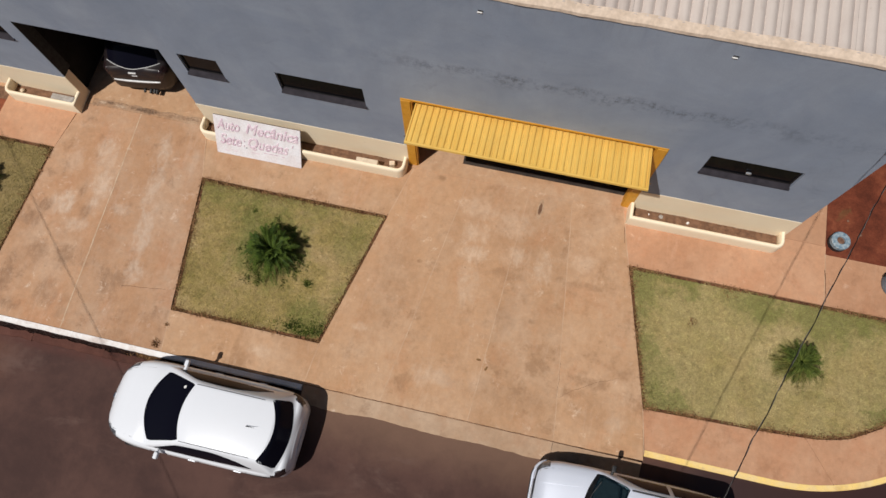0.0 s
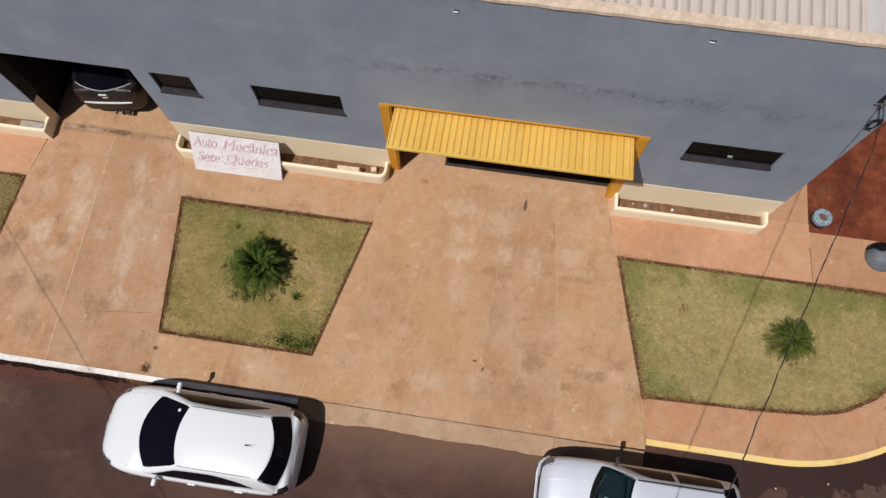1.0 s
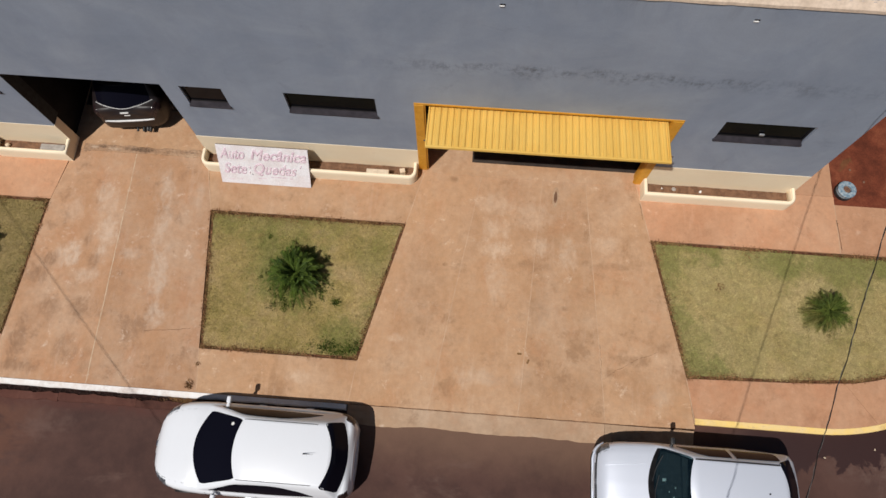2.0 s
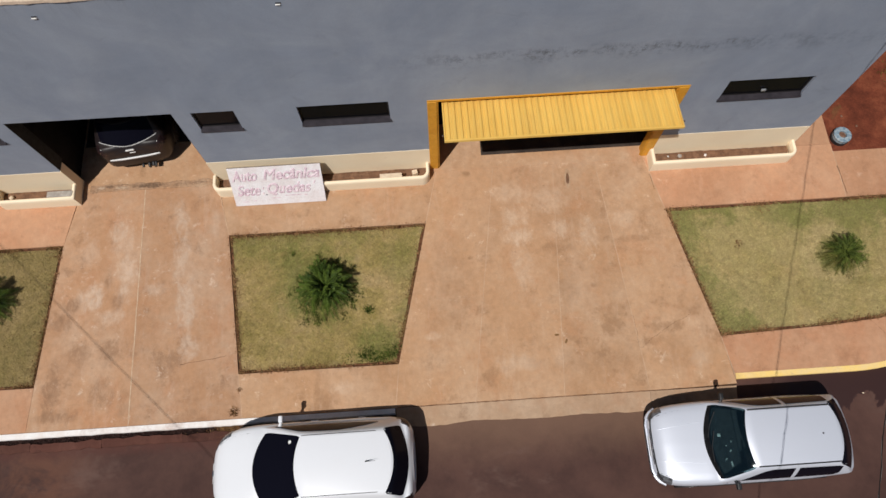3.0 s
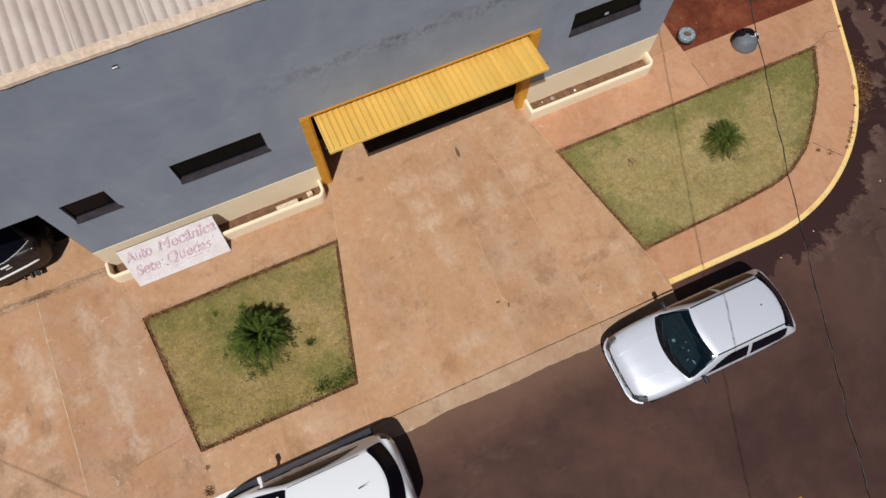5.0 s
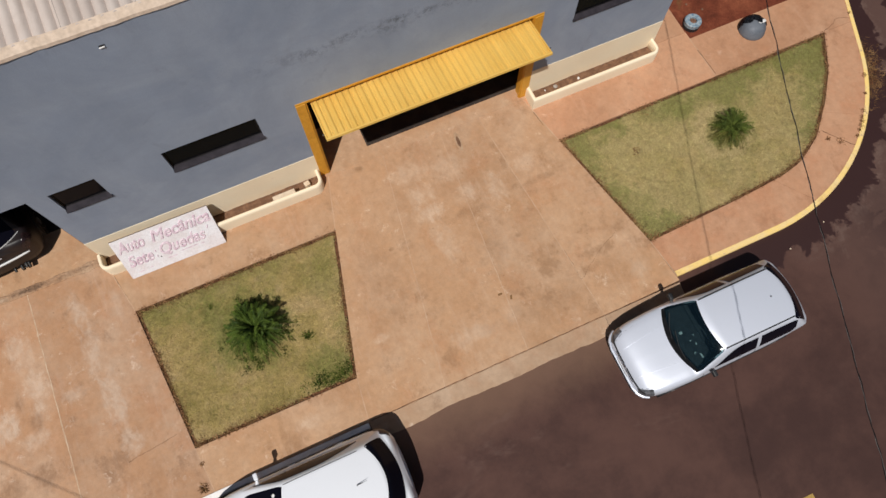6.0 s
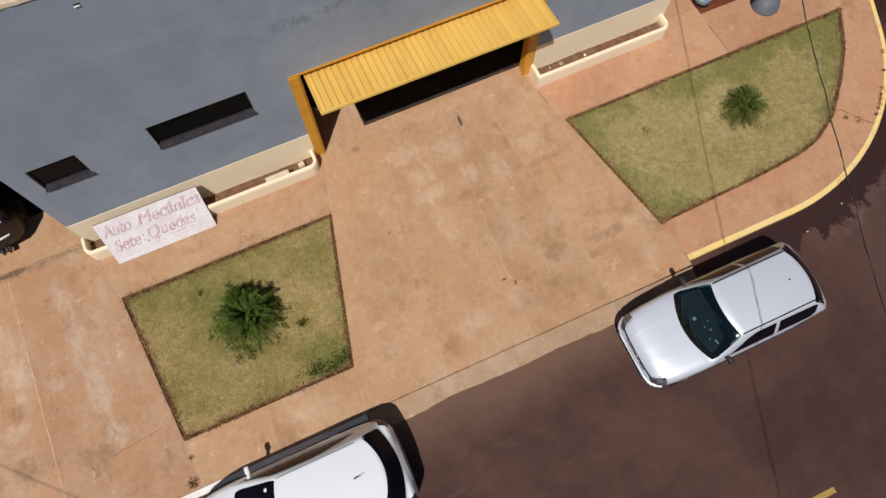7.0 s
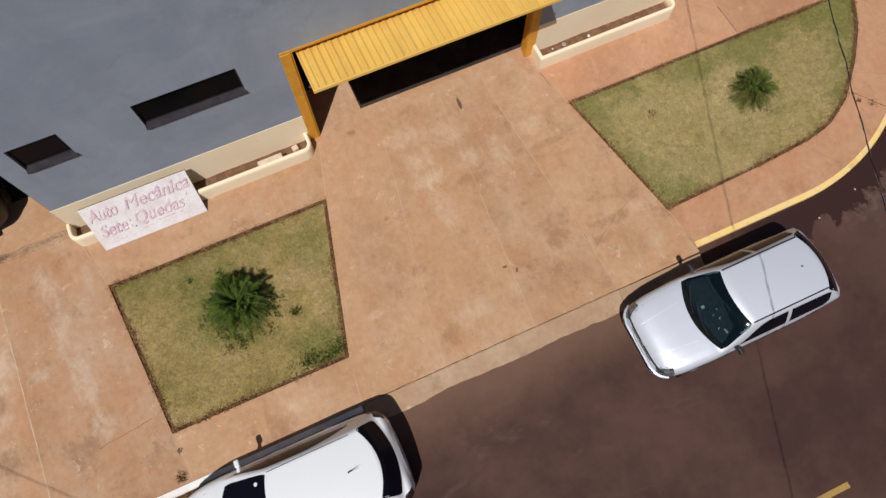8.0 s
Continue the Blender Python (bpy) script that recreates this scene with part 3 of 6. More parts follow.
def prism(points, top, depth, bevel=0.0):
    """An upright slab over a polygon; top(x, y) is its surface."""
    pts = list(points) if area(points) > 0 else list(points)[::-1]
    bm = bmesh.new()
    up = [bm.verts.new((p[0], p[1], top(p[0], p[1]))) for p in pts]
    lo = [bm.verts.new((p[0], p[1], top(p[0], p[1]) - depth)) for p in pts]
    face = bm.faces.new(up)
    bm.faces.new(lo[::-1])
    n = len(pts)
    for i in range(n):
        bm.faces.new((up[i], lo[i], lo[(i + 1) % n], up[(i + 1) % n]))
    if bevel:
        bmesh.ops.bevel(bm, geom=list(face.edges), offset=bevel, segments=1, affect="EDGES")
    return bm


def tube(points, radius, sides=8, bm=None):
    """A round bar along points."""
    bm = bm or bmesh.new()
    pts = [Vector(p) for p in points]
    rings = []
    for i, p in enumerate(pts):
        d = (pts[min(i + 1, len(pts) - 1)] - pts[max(i - 1, 0)]).normalized()
        side = d.cross(Vector((0, 0, 1)) if abs(d.z) < 0.95 else Vector((1, 0, 0))).normalized()
        up = side.cross(d)
        r = radius[i] if isinstance(radius, (list, tuple)) else radius
        rings.append([bm.verts.new(p + r * (math.cos(a) * side + math.sin(a) * up)) for a in (2 * math.pi * k / sides for k in range(sides))])
    for a, b in zip(rings, rings[1:]):
        for k in range(sides):
            bm.faces.new((a[k], a[(k + 1) % sides], b[(k + 1) % sides], b[k]))
    bm.faces.new(rings[0][::-1])
    bm.faces.new(rings[-1])
    return bm


def lathe(profile, sides=32, bm=None, centre=(0, 0, 0)):
    """A turned shape about z from (radius, height) pairs."""
    bm = bm or bmesh.new()
    c = Vector(centre)
    rings = [[bm.verts.new(c + Vector((r * math.cos(a), r * math.sin(a), z))) for a in (2 * math.pi * k / sides for k in range(sides))] for r, z in profile]
    for a, b in zip(rings, rings[1:]):
        for k in range(sides):
            bm.faces.new((a[k], a[(k + 1) % sides], b[(k + 1) % sides], b[k]))
    bm.faces.new(rings[0][::-1])
    bm.faces.new(rings[-1])
    return bm


def loft(rings, bm=None, closed=True, caps=True):
    bm = bm or bmesh.new()
    vs = [[bm.verts.new(p) for p in ring] for ring in rings]
    n = len(vs[0])
    for a, b in zip(vs, vs[1:]):
        for k in range(n if closed else n - 1):
            bm.faces.new((a[k], a[(k + 1) % n], b[(k + 1) % n], b[k]))
    if caps:
        bm.faces.new(vs[0][::-1])
        bm.faces.new(vs[-1])
    return bm


def arrays(name, verts, faces, material, parent=None):
    """A mesh straight from numpy arrays; every face has as many corners as faces has columns."""
    mesh = bpy.data.meshes.new(name)
    k = faces.shape[1]
    mesh.vertices.add(len(verts))
    mesh.vertices.foreach_set("co", np.ascontiguousarray(verts, np.float32).ravel())
    mesh.loops.add(faces.size)
    mesh.loops.foreach_set("vertex_index", np.ascontiguousarray(faces, np.int32).ravel())
    mesh.polygons.add(len(faces))
    mesh.polygons.foreach_set("loop_start", np.arange(0, faces.size, k, dtype=np.int32))
    mesh.update(calc_edges=True)
    mesh.validate()
    mesh.materials.append(material)
    ob = new(name, mesh)
    ob.parent = parent
    return ob


# ---- ground and road ----
bm = bmesh.new()
bmesh.ops.create_grid(bm, x_segments=8, y_segments=8, size=600)
for v in bm.verts:
    v.co.z = ROAD_Z
structure("road", bm, M_ROAD, "old reddish-brown asphalt street dusted with soil", "road")

KERB_C, KERB_R = Vector((6.8, -0.52)), 5.0           # centre and outer radius of the kerb's bend
KERB_END = radians(70)


def kerb_line(s, inset=0.0):
    """A point of the corner kerb's outer edge, s metres past x = 4.1, drawn in by inset."""
    s, straight = float(s), KERB_C.x - 4.1
    if s < straight:
        return Vector((4.1 + s, KERB_C.y - KERB_R + inset))
    a = (s - straight) / KERB_R
    if a < KERB_END:
        return KERB_C + (KERB_R - inset) * Vector((math.sin(a), -math.cos(a)))
    p = KERB_C + (KERB_R - inset) * Vector((math.sin(KERB_END), -math.cos(KERB_END)))
    return p + (a - KERB_END) * KERB_R * Vector((math.cos(KERB_END), math.sin(KERB_END)))


KERB_Y = -5.66            # line between driveway and ramp
KERB_W = -5.76            # line of the white kerb
bed = [(-17, KERB_W + 0.1), (-3.55, KERB_W + 0.1), (-3.5, KERB_Y + 0.1), (4.1, KERB_Y + 0.1)] + [tuple(kerb_line(0.5 * i, 0.06)) for i in range(0, 25)] + [(13, 2), (13, 1.0), (6.5, 1.0), (6.5, 0.0), (-17, 0.0)]
bed = [p for p in bed if p != (13, 2)]
pavement = structure("pavement", prism(bed, lambda x, y: gz(x, y) - 0.055, 0.42), M_BED, "reddish concrete pavement and driveways cast in panels", "pavement")

# lots of bare soil beside the building
lot = [tuple(kerb_line(s, 0.125)) for s in np.arange(10.45, 40.0, 1.0)]
lot = [(7.53, -0.205), (11.80, -0.205)] + [p for p in lot if p[1] > -0.1] + [(40, 34), (7.53, 34)]
lot = [(x, y) for x, y in lot]
bm = prism(lot, lambda x, y: -0.02, 0.5)
structure("soil_lot", bm, M_SOIL, "bare red soil lot beside the building", "ground")
structure("soil_strip", prism([(-40, -1.3), (-12.9, -1.3), (-12.82, 40), (-40, 40)], lambda x, y: gz(x, y) - 0.012, 0.5), M_SOIL, "bare red soil beside the planter", "ground")

LAWNS = {
    "a": [(-7.28, -1.405), (-6.98, -4.69), (-3.39, -4.70), (-2.59, -1.405)],
    "b": [(3.16, -1.405), (3.94, -4.55), (6.54, -4.46), (7.70, -4.37), (8.30, -4.24), (9.02, -3.83), (9.74, -3.11), (10.34, -2.37), (10.85, -1.405)],
    "c": [(-16.6, -1.405), (-16.6, -4.68), (-11.52, -4.70), (-11.18, -1.405)],
}


def slab(points, material, gap=0.002):
    pts = [Vector(p) for p in points]
    if area(pts) < 0:
        pts = pts[::-1]
    return part("slab", prism(shrink(pts, gap), gz, 0.12, 0.003), material, pavement)


# driveway of the left garage, in two strips
slab([(-11.60, -5.66), (-9.37, -5.66), (-9.33, -0.10), (-10.88, -0.10), (-11.18, -1.405), (-11.52, -4.70)], M_DRIVE_WORN)
slab([(-9.37, -5.66), (-6.88, -5.66), (-6.98, -4.69), (-7.28, -1.405), (-7.58, -0.10), (-9.33, -0.10)], M_DRIVE_WORN)
# driveway of the yellow-doored garage, in four strips
edge_l = [(-3.50, -5.66), (-3.39, -4.70), (-2.59, -1.405), (-2.24, 0.0)]
joints = [((-1.74, -5.66), (-0.86, 0.0)), ((0.25, -5.66), (0.60, 0.0)), ((2.16, -5.66), (1.62, 0.0))]
edge_r = [(4.10, -5.62), (3.94, -4.55), (3.16, -1.405), (2.82, 0.0)]
rows = [edge_l] + [[a, b] for a, b in joints] + [edge_r]
for left, right in zip(rows, rows[1:]):
    slab(list(left)[::-1] + list(right), M_DRIVE, 0.0015)
# walks along the wall
slab([(-16.6, -1.405), (-11.18, -1.405), (-10.88, 0.0), (-12.85, 0.0), (-12.95, -1.25), (-16.6, -1.25)], M_WALK)
slab([(-7.28, -1.405), (-2.59, -1.405), (-2.24, 0.0), (-7.58, 0.0)], M_DRIVE)
slab([(3.16, -1.405), (7.58, -1.405), (7.53, 0.0), (2.82, 0.0)], M_WALK)
kx = [min((kerb_line(0.02 * i, 0.118) for i in range(700)), key=lambda q: abs(q.y - y)).x for y in (-1.405, -0.20)]
slab([(7.58, -1.405), (kx[0], -1.405), (kx[1], -0.20), (7.53, -0.20)], M_WALK)
structure("side_path", prism([(6.5, 0.006), (7.52, 0.006), (7.52, 14), (6.5, 14)], lambda x, y: 0.0, 0.3, 0.01), M_WALK, "reddish concrete strip along the building's side", "path")
# strips between the lawns and the kerb
slab([(-16.6, -5.66), (-11.60, -5.66), (-11.52, -4.70), (-16.6, -4.68)], M_WALK)
slab([(-6.88, -5.66), (-3.50, -5.66), (-3.39, -4.70), (-6.98, -4.69)], M_DRIVE)


def along(points, t):
    """A point at the share t of a line's length."""
    lens = [(Vector(b) - Vector(a)).length for a, b in zip(points, points[1:])]
    want = t * sum(lens)
    for a, b, l in zip(points, points[1:], lens):
        if want <= l:
            return Vector(a).lerp(Vector(b), want / l)
        want -= l
    return Vector(points[-1])


inner, outer = LAWNS["b"][1:], [tuple(kerb_line(0.25 * i, 0.112)) for i in range(0, 40)]
outer = [p for p in outer if p[1] < -1.405] + [(kx[0], -1.405)]
for t0, t1 in ((0.0, 0.42), (0.42, 0.715), (0.715, 1.0)):
    near = [along(inner, t0 + (t1 - t0) * k / 10) for k in range(11)]
    off = [along(outer, t0 + (t1 - t0) * k / 10) for k in range(11)]
    slab(near + off[::-1], M_WALK, 0.002)

# joints filled with mortar and dirt, and a few cracks
def ribbon(points, width, lift, ragged=0.0):
    """A flat, thin, slightly ragged strip on the pavement along points."""
    fine = []
    for a, b in zip(points, points[1:]):
        a, b = Vector(a), Vector(b)
        n = max(2, int((b - a).length / 0.06))
        fine += [a.lerp(b, k / n) for k in range(n)]
    fine.append(Vector(points[-1]))
    rows = []
    for k, p in enumerate(fine):
        d = (fine[min(k + 1, len(fine) - 1)] - fine[max(k - 1, 0)]).normalized()
        side = Vector((-d.y, d.x))
        p = p + side * ragged * (noise.noise((p.x * 3, p.y * 3, 2)) + 0.5 * noise.noise((p.x * 11, p.y * 11, 4)))
        w = width * (0.55 + 0.9 * abs(noise.noise((p.x * 5, p.y * 5, 7)))) if ragged else width
        a, b = p + side * w / 2, p - side * w / 2
        rows.append([(a.x, a.y, gz(a.x, a.y) + lift), (b.x, b.y, gz(b.x, b.y) + lift), (b.x, b.y, gz(b.x, b.y) + lift - 0.012), (a.x, a.y, gz(a.x, a.y) + lift - 0.012)])
    return loft(rows)


for a, b in joints + [((-9.37, -5.66), (-9.33, -0.10)), ((-7.28, -1.405), (-7.58, -0.1)), ((-6.98, -4.69), (-6.88, -5.66)), ((-2.59, -1.405), (-2.24, 0.0)), ((-3.39, -4.70), (-3.50, -5.66)),
                      ((3.16, -1.405), (2.82, 0.0)), ((3.94, -4.55), (4.10, -5.5)), ((7.58, -1.405), (7.53, -0.2))]:
    old = a[0] < -9.0
    part("joint", ribbon([a, b], 0.026 if old else 0.021, 0.0012, 0.012 if old else 0.009), M_JOINT_PALE if old else M_JOINT, pavement, "joint filled with mortar and dust")
for pts, w, ragged in (([(7.56, -0.58), (7.62, -1.33)], 0.022, 0.02), ([(9.20, -3.74), (9.59, -4.23), (9.78, -4.43)], 0.018, 0.03), ([(10.88, -1.40), (11.29, -1.2), (11.77, -1.28)], 0.013, 0.05),
                       ([(-3.45, -5.648), (4.0, -5.648)], 0.016, 0.012), ([(2.02, -3.95), (2.06, -4.70), (2.7, -4.3), (3.35, -3.98)], 0.006, 0.04),
                       ([(-8.3, -4.39), (-7.25, -4.27)], 0.010, 0.03), ([(2.93, -0.5), (2.99, -0.9)], 0.012, 0.01)):
    part("crack", ribbon(pts, w, 0.0012, ragged), M_CRACK, pavement, "thin dirty crack")

# kerbs, stone by stone
kerb_w = thing("kerb", "low concrete kerb stones painted white, worn", "kerb", kind="structure")
x = -17.0
while x < -3.55:
    x1 = min(x + 1.0, -3.52)
    ring, zt = [], gz(0, KERB_W) + 0.010
    for k in range(17):
        q = x + 0.0006 + (x1 - x - 0.0012) * k / 16
        o = KERB_W - 0.030 + 0.012 * noise.noise((q * 2.3, 0, 4)) + 0.010 * noise.noise((q * 9, 3, 0))
        i_ = KERB_W + 0.094
        sag = 0.006 * noise.noise((q * 5, 7, 0))
        ring.append([(q, o, ROAD_Z - 0.05), (q, o, zt - 0.03), (q, o + 0.022, zt + sag), (q, i_, zt), (q, i_, ROAD_Z - 0.05)])
    bm = loft(ring)
    part("kerb_stone", bm, M_KERB_WHITE, kerb_w)
    x = x1
kerb_y = thing("kerb", "rounded corner kerb painted yellow, chipped", "kerb", kind="structure")
s = 0.0
while s < 14.0:
    ring = []
    for k in range(5):
        q = s + 0.001 + (0.998 * k / 4)
        o, i = kerb_line(q), kerb_line(q, 0.122)
        zt = gz(o.x, o.y) + 0.012 if o.y < -0.2 else 0.0
        o2 = kerb_line(q, 0.03)
        ring.append([(o.x, o.y, ROAD_Z - 0.05), (o.x, o.y, zt - 0.03), (o2.x, o2.y, zt), (i.x, i.y, zt), (i.x, i.y, ROAD_Z - 0.05)])
    part("kerb_stone", loft(ring), M_KERB_YELLOW, kerb_y)
    s += 1.0
# dirty cast gutter at the foot of the white kerb, broken into lengths
gutter_ = thing("gutter", "dirty red-brown concrete gutter strip under the white kerb", "gutter", kind="structure")
for n0, (x0, x1, dy) in enumerate(((-17.0, -14.1, 0.0), (-14.09, -11.5, 0.008), (-11.49, -9.95, -0.01), (-9.945, -8.2, 0.006), (-8.195, -6.55, -0.008))):
    rows, n = [], int((x1 - x0) * 18)
    for k in range(n + 1):
        x = x0 + (x1 - x0) * k / n
        a = -6.08 + dy + 0.05 * noise.noise((x * 1.7, 2 + n0, 0)) + 0.03 * noise.noise((x * 6, 8, 0))
        b_ = -5.885 + dy + 0.04 * noise.noise((x * 2.9, 5 + n0, 0)) + 0.025 * noise.noise((x * 9, 1, 0))
        lift = 0.045 + 0.012 * noise.noise((x * 4, 0, 6))
        rows.append([(x, a, ROAD_Z - 0.02), (x, a + 0.012, ROAD_Z + lift * 0.6), (x, (a + b_) / 2, ROAD_Z + lift), (x, b_ - 0.012, ROAD_Z + lift), (x, b_, ROAD_Z - 0.02)])
    part("gutter_piece", loft(rows), M_GUTTER, gutter_)
# ramp from the driveway down to the street, with a ragged foot
apron = thing("driveway_ramp", "worn concrete ramp from the driveway down to the street", "ramp", kind="structure")
cuts = [-3.50, 2.15, 4.08]
for x0, x1 in zip(cuts, cuts[1:]):
    bm, top, low = bmesh.new(), [], []
    n = int((x1 - x0) * 22)
    for k in range(n + 1):
        x = x0 + 0.004 + (x1 - x0 - 0.008) * k / n
        foot = -6.05 + 0.06 * noise.noise((x * 0.9, 3.1, 0)) + 0.025 * noise.noise((x * 4.0, 9, 0))
        top.append([(x, KERB_Y - 0.004, -0.50), (x, KERB_Y - 0.004, gz(0, KERB_Y) - 0.002), (x, -5.80, -0.335), (x, foot, ROAD_Z + 0.006), (x, foot - 0.03, ROAD_Z - 0.02)])
    part("ramp_piece", loft(top), M_APRON, apron)

# lawns: a soil bed, blades, and a dead edge
def inside(points, p):
    hit, n = np.zeros(len(p), bool), len(points)
    for i in range(n):
        (x0, y0), (x1, y1) = points[i - 1], points[i]
        cross = (y0 > p[:, 1]) != (y1 > p[:, 1])
        with np.errstate(divide="ignore", invalid="ignore"):
            at = (x1 - x0) * (p[:, 1] - y0) / (y1 - y0 if y1 != y0 else 1e-9) + x0
        hit ^= cross & (p[:, 0] < at)
    return hit


def blades(rng, p, height, lean, width):
    """One slim triangle a blade, standing on the points p."""
    n = len(p)
    a, h = rng.uniform(0, 2 * np.pi, n), height * rng.uniform(0.5, 1.3, n)
    b = rng.uniform(0, 2 * np.pi, n)
    wide = width * rng.uniform(0.6, 1.3, n)
    side = np.stack([np.cos(a), np.sin(a), 0 * a], 1) * wide[:, None]
    tip = np.stack([np.cos(b) * lean * h, np.sin(b) * lean * h, h], 1)
    verts = np.stack([p - side, p + side, p + tip], 1).reshape(-1, 3)
    return verts, np.arange(3 * n).reshape(n, 3)


rng = np.random.default_rng(4)
for key, poly in LAWNS.items():
    ring = [Vector(p) for p in poly]
    if area(ring) < 0:
        ring = ring[::-1]
    core = shrink(ring, 0.076)
    structure("lawn", prism(core, lambda x, y: gz(x, y) - 0.030, 0.1), M_TURF_BED, "short dry lawn set into the concrete", "lawn")
    structure("lawn_edge", prism(shrink(ring, 0.003), lambda x, y: gz(x, y) - 0.048, 0.08), M_EDGE, "strip of soil and dead grass round the lawn", "edging")
    xy = np.array([tuple(p) for p in ring])
    lo, hi = xy.min(0), xy.max(0)
    if key == "c":
        lo[0] = -13.5
    p = rng.uniform(lo, hi, (int(np.prod(hi - lo) * 3600), 2))
    wild = np.sin(p[:, 0] * 5.1 + 1.7 * np.sin(p[:, 1] * 3.7)) + np.sin(p[:, 1] * 6.3 + 2.1 * np.sin(p[:, 0] * 2.9)) + rng.normal(0, 0.5, len(p))
    p = p[inside([tuple(q) for q in core], p) | (inside([tuple(q) for q in shrink(ring, 0.025)], p) & (wild > 0.1))]
    p3 = np.c_[p, 0.05 * p[:, 1] - 0.032]
    v, f = blades(rng, p3, 0.030, 1.15, 0.0050)
    tagged(arrays("grass", v, f, M_TURF), "short mown grass, half dry", "grass", kind="stuff")
    edge = []
    for a, b in zip(ring, ring[1:] + ring[:1]):
        n = int((b - a).length * 520)
        inward = Vector((-(b - a).y, (b - a).x)).normalized()
        for t, d in zip(rng.uniform(0, 1, n), rng.gamma(2.0, 0.036, n)):
            if noise.noise((a.x + t * 5, a.y + t * 5, 0.3)) > -0.25:
                q = a.lerp(b, t) + inward * min(d * (0.6 + 1.3 * abs(noise.noise((a.x + t * 9, a.y + t * 7, 5.3)))), 0.24)
                edge.append((q.x, q.y, gz(q.x, q.y) - 0.046))
    flakes, quads = [], []
    for a, b in zip(ring, ring[1:] + ring[:1]):
        inward = Vector((-(b - a).y, (b - a).x)).normalized()
        for t in rng.uniform(0, 1, int((b - a).length * 75)):
            if noise.noise((a.x + t * 6, b.y + t * 4, 1.7)) < -0.12:
                continue
            q = a.lerp(b, t) + inward * float(np.clip(rng.normal(0.035, 0.04), -0.03, 0.16))
            size, turn, tilt = rng.uniform(0.010, 0.026), rng.uniform(0, 2 * math.pi), rng.uniform(-0.010, 0.014)
            ux, uy = math.cos(turn) * size, math.sin(turn) * size
            z = gz(q.x, q.y) + 0.004
            n0 = len(flakes)
            flakes += [(q.x - ux, q.y - uy, z), (q.x + 0.4 * uy, q.y - 0.4 * ux, z + 0.012), (q.x + ux, q.y + uy, z + 0.006 + tilt), (q.x - 0.4 * uy, q.y + 0.4 * ux, z + 0.014)]
            quads.append((n0, n0 + 1, n0 + 2, n0 + 3))
    tagged(arrays("leaf_litter", np.array(flakes), np.array(quads), M_LITTER), "dead brown and orange leaves along the lawn's edge", "leaf litter", kind="stuff")
    v, f = blades(rng, np.array(edge), 0.06, 1.1, 0.008)
    tagged(arrays("dead_grass", v, f, M_STRAW), "brown dead grass along the lawn's edge", "grass", kind="stuff")

# ---- building ----
WALL_X0, WALL_X1, TOP, THICK, DEPTH = -13.6, 6.51, 6.46, 0.22, 13.0
OPEN = [(-10.85, -7.53, 0.0, 3.11), (-2.39, 2.98, 0.0, 3.045), (-7.15, -6.29, 2.36, 3.09), (-5.03, -3.18, 2.36, 3.09), (3.78, 5.56, 2.36, 3.09), (-13.05, -11.24, 2.36, 3.09)]


def pierced(x0, x1, z0, z1, y0, y1, holes):
    """A wall along x with square holes through it."""
    xs = sorted({x0, x1, *(h[0] for h in holes), *(h[1] for h in holes)})
    zs = sorted({z0, z1, *(h[2] for h in holes if z0 < h[2] < z1), *(h[3] for h in holes if z0 < h[3] < z1)})
    solid = lambda i, j: 0 <= i < len(xs) - 1 and 0 <= j < len(zs) - 1 and not any(
        h[0] <= (xs[i] + xs[i + 1]) / 2 <= h[1] and h[2] <= (zs[j] + zs[j + 1]) / 2 <= h[3] for h in holes)
    bm, made = bmesh.new(), {}

    def vert(i, j, y):
        if (i, j, y) not in made:
            made[i, j, y] = bm.verts.new((xs[i], y, zs[j]))
        return made[i, j, y]

    for i in range(len(xs) - 1):
        for j in range(len(zs) - 1):
            if not solid(i, j):
                continue
            bm.faces.new([vert(i, j, y0), vert(i + 1, j, y0), vert(i + 1, j + 1, y0), vert(i, j + 1, y0)])
            bm.faces.new([vert(i, j, y1), vert(i, j + 1, y1), vert(i + 1, j + 1, y1), vert(i + 1, j, y1)])
            if not solid(i - 1, j):
                bm.faces.new([vert(i, j, y0), vert(i, j + 1, y0), vert(i, j + 1, y1), vert(i, j, y1)])
            if not solid(i + 1, j):
                bm.faces.new([vert(i + 1, j, y0), vert(i + 1, j, y1), vert(i + 1, j + 1, y1), vert(i + 1, j + 1, y0)])
            if not solid(i, j - 1):
                bm.faces.new([vert(i, j, y0), vert(i, j, y1), vert(i + 1, j, y1), vert(i + 1, j, y0)])
            if not solid(i, j + 1):
                bm.faces.new([vert(i, j + 1, y0), vert(i + 1, j + 1, y0), vert(i + 1, j + 1, y1), vert(i, j + 1, y1)])
    return bm


structure("wall_front", pierced(WALL_X0, WALL_X1, -0.1, TOP, 0.0, THICK, OPEN), M_WALL, "tall blue-grey painted facade with rain marks", "wall")
# the cream band at the foot of the wall, a thick coat of plaster
band = bmesh.new()
for x0, x1 in ((-13.6, -10.85), (-7.53, -2.39), (2.98, 6.51)):
    add_box(band, x0, x1, -0.012, -0.001, -0.05, 0.985, 0.004)
structure("wall_band", band, M_CREAM, "cream painted band at the foot of the facade", "wall trim")
jamb = bmesh.new()
add_box(jamb, -10.851, -10.835, -0.012, THICK, -0.02, 1.02, 0.004)
add_box(jamb, -7.545, -7.529, -0.012, THICK, -0.02, 0.985, 0.004)
# thin dark sheets added to blacken the reveals above the cream
liner = bmesh.new()
add_box(liner, -10.851, -10.843, 0.004, THICK + 0.1, 1.021, 3.11)
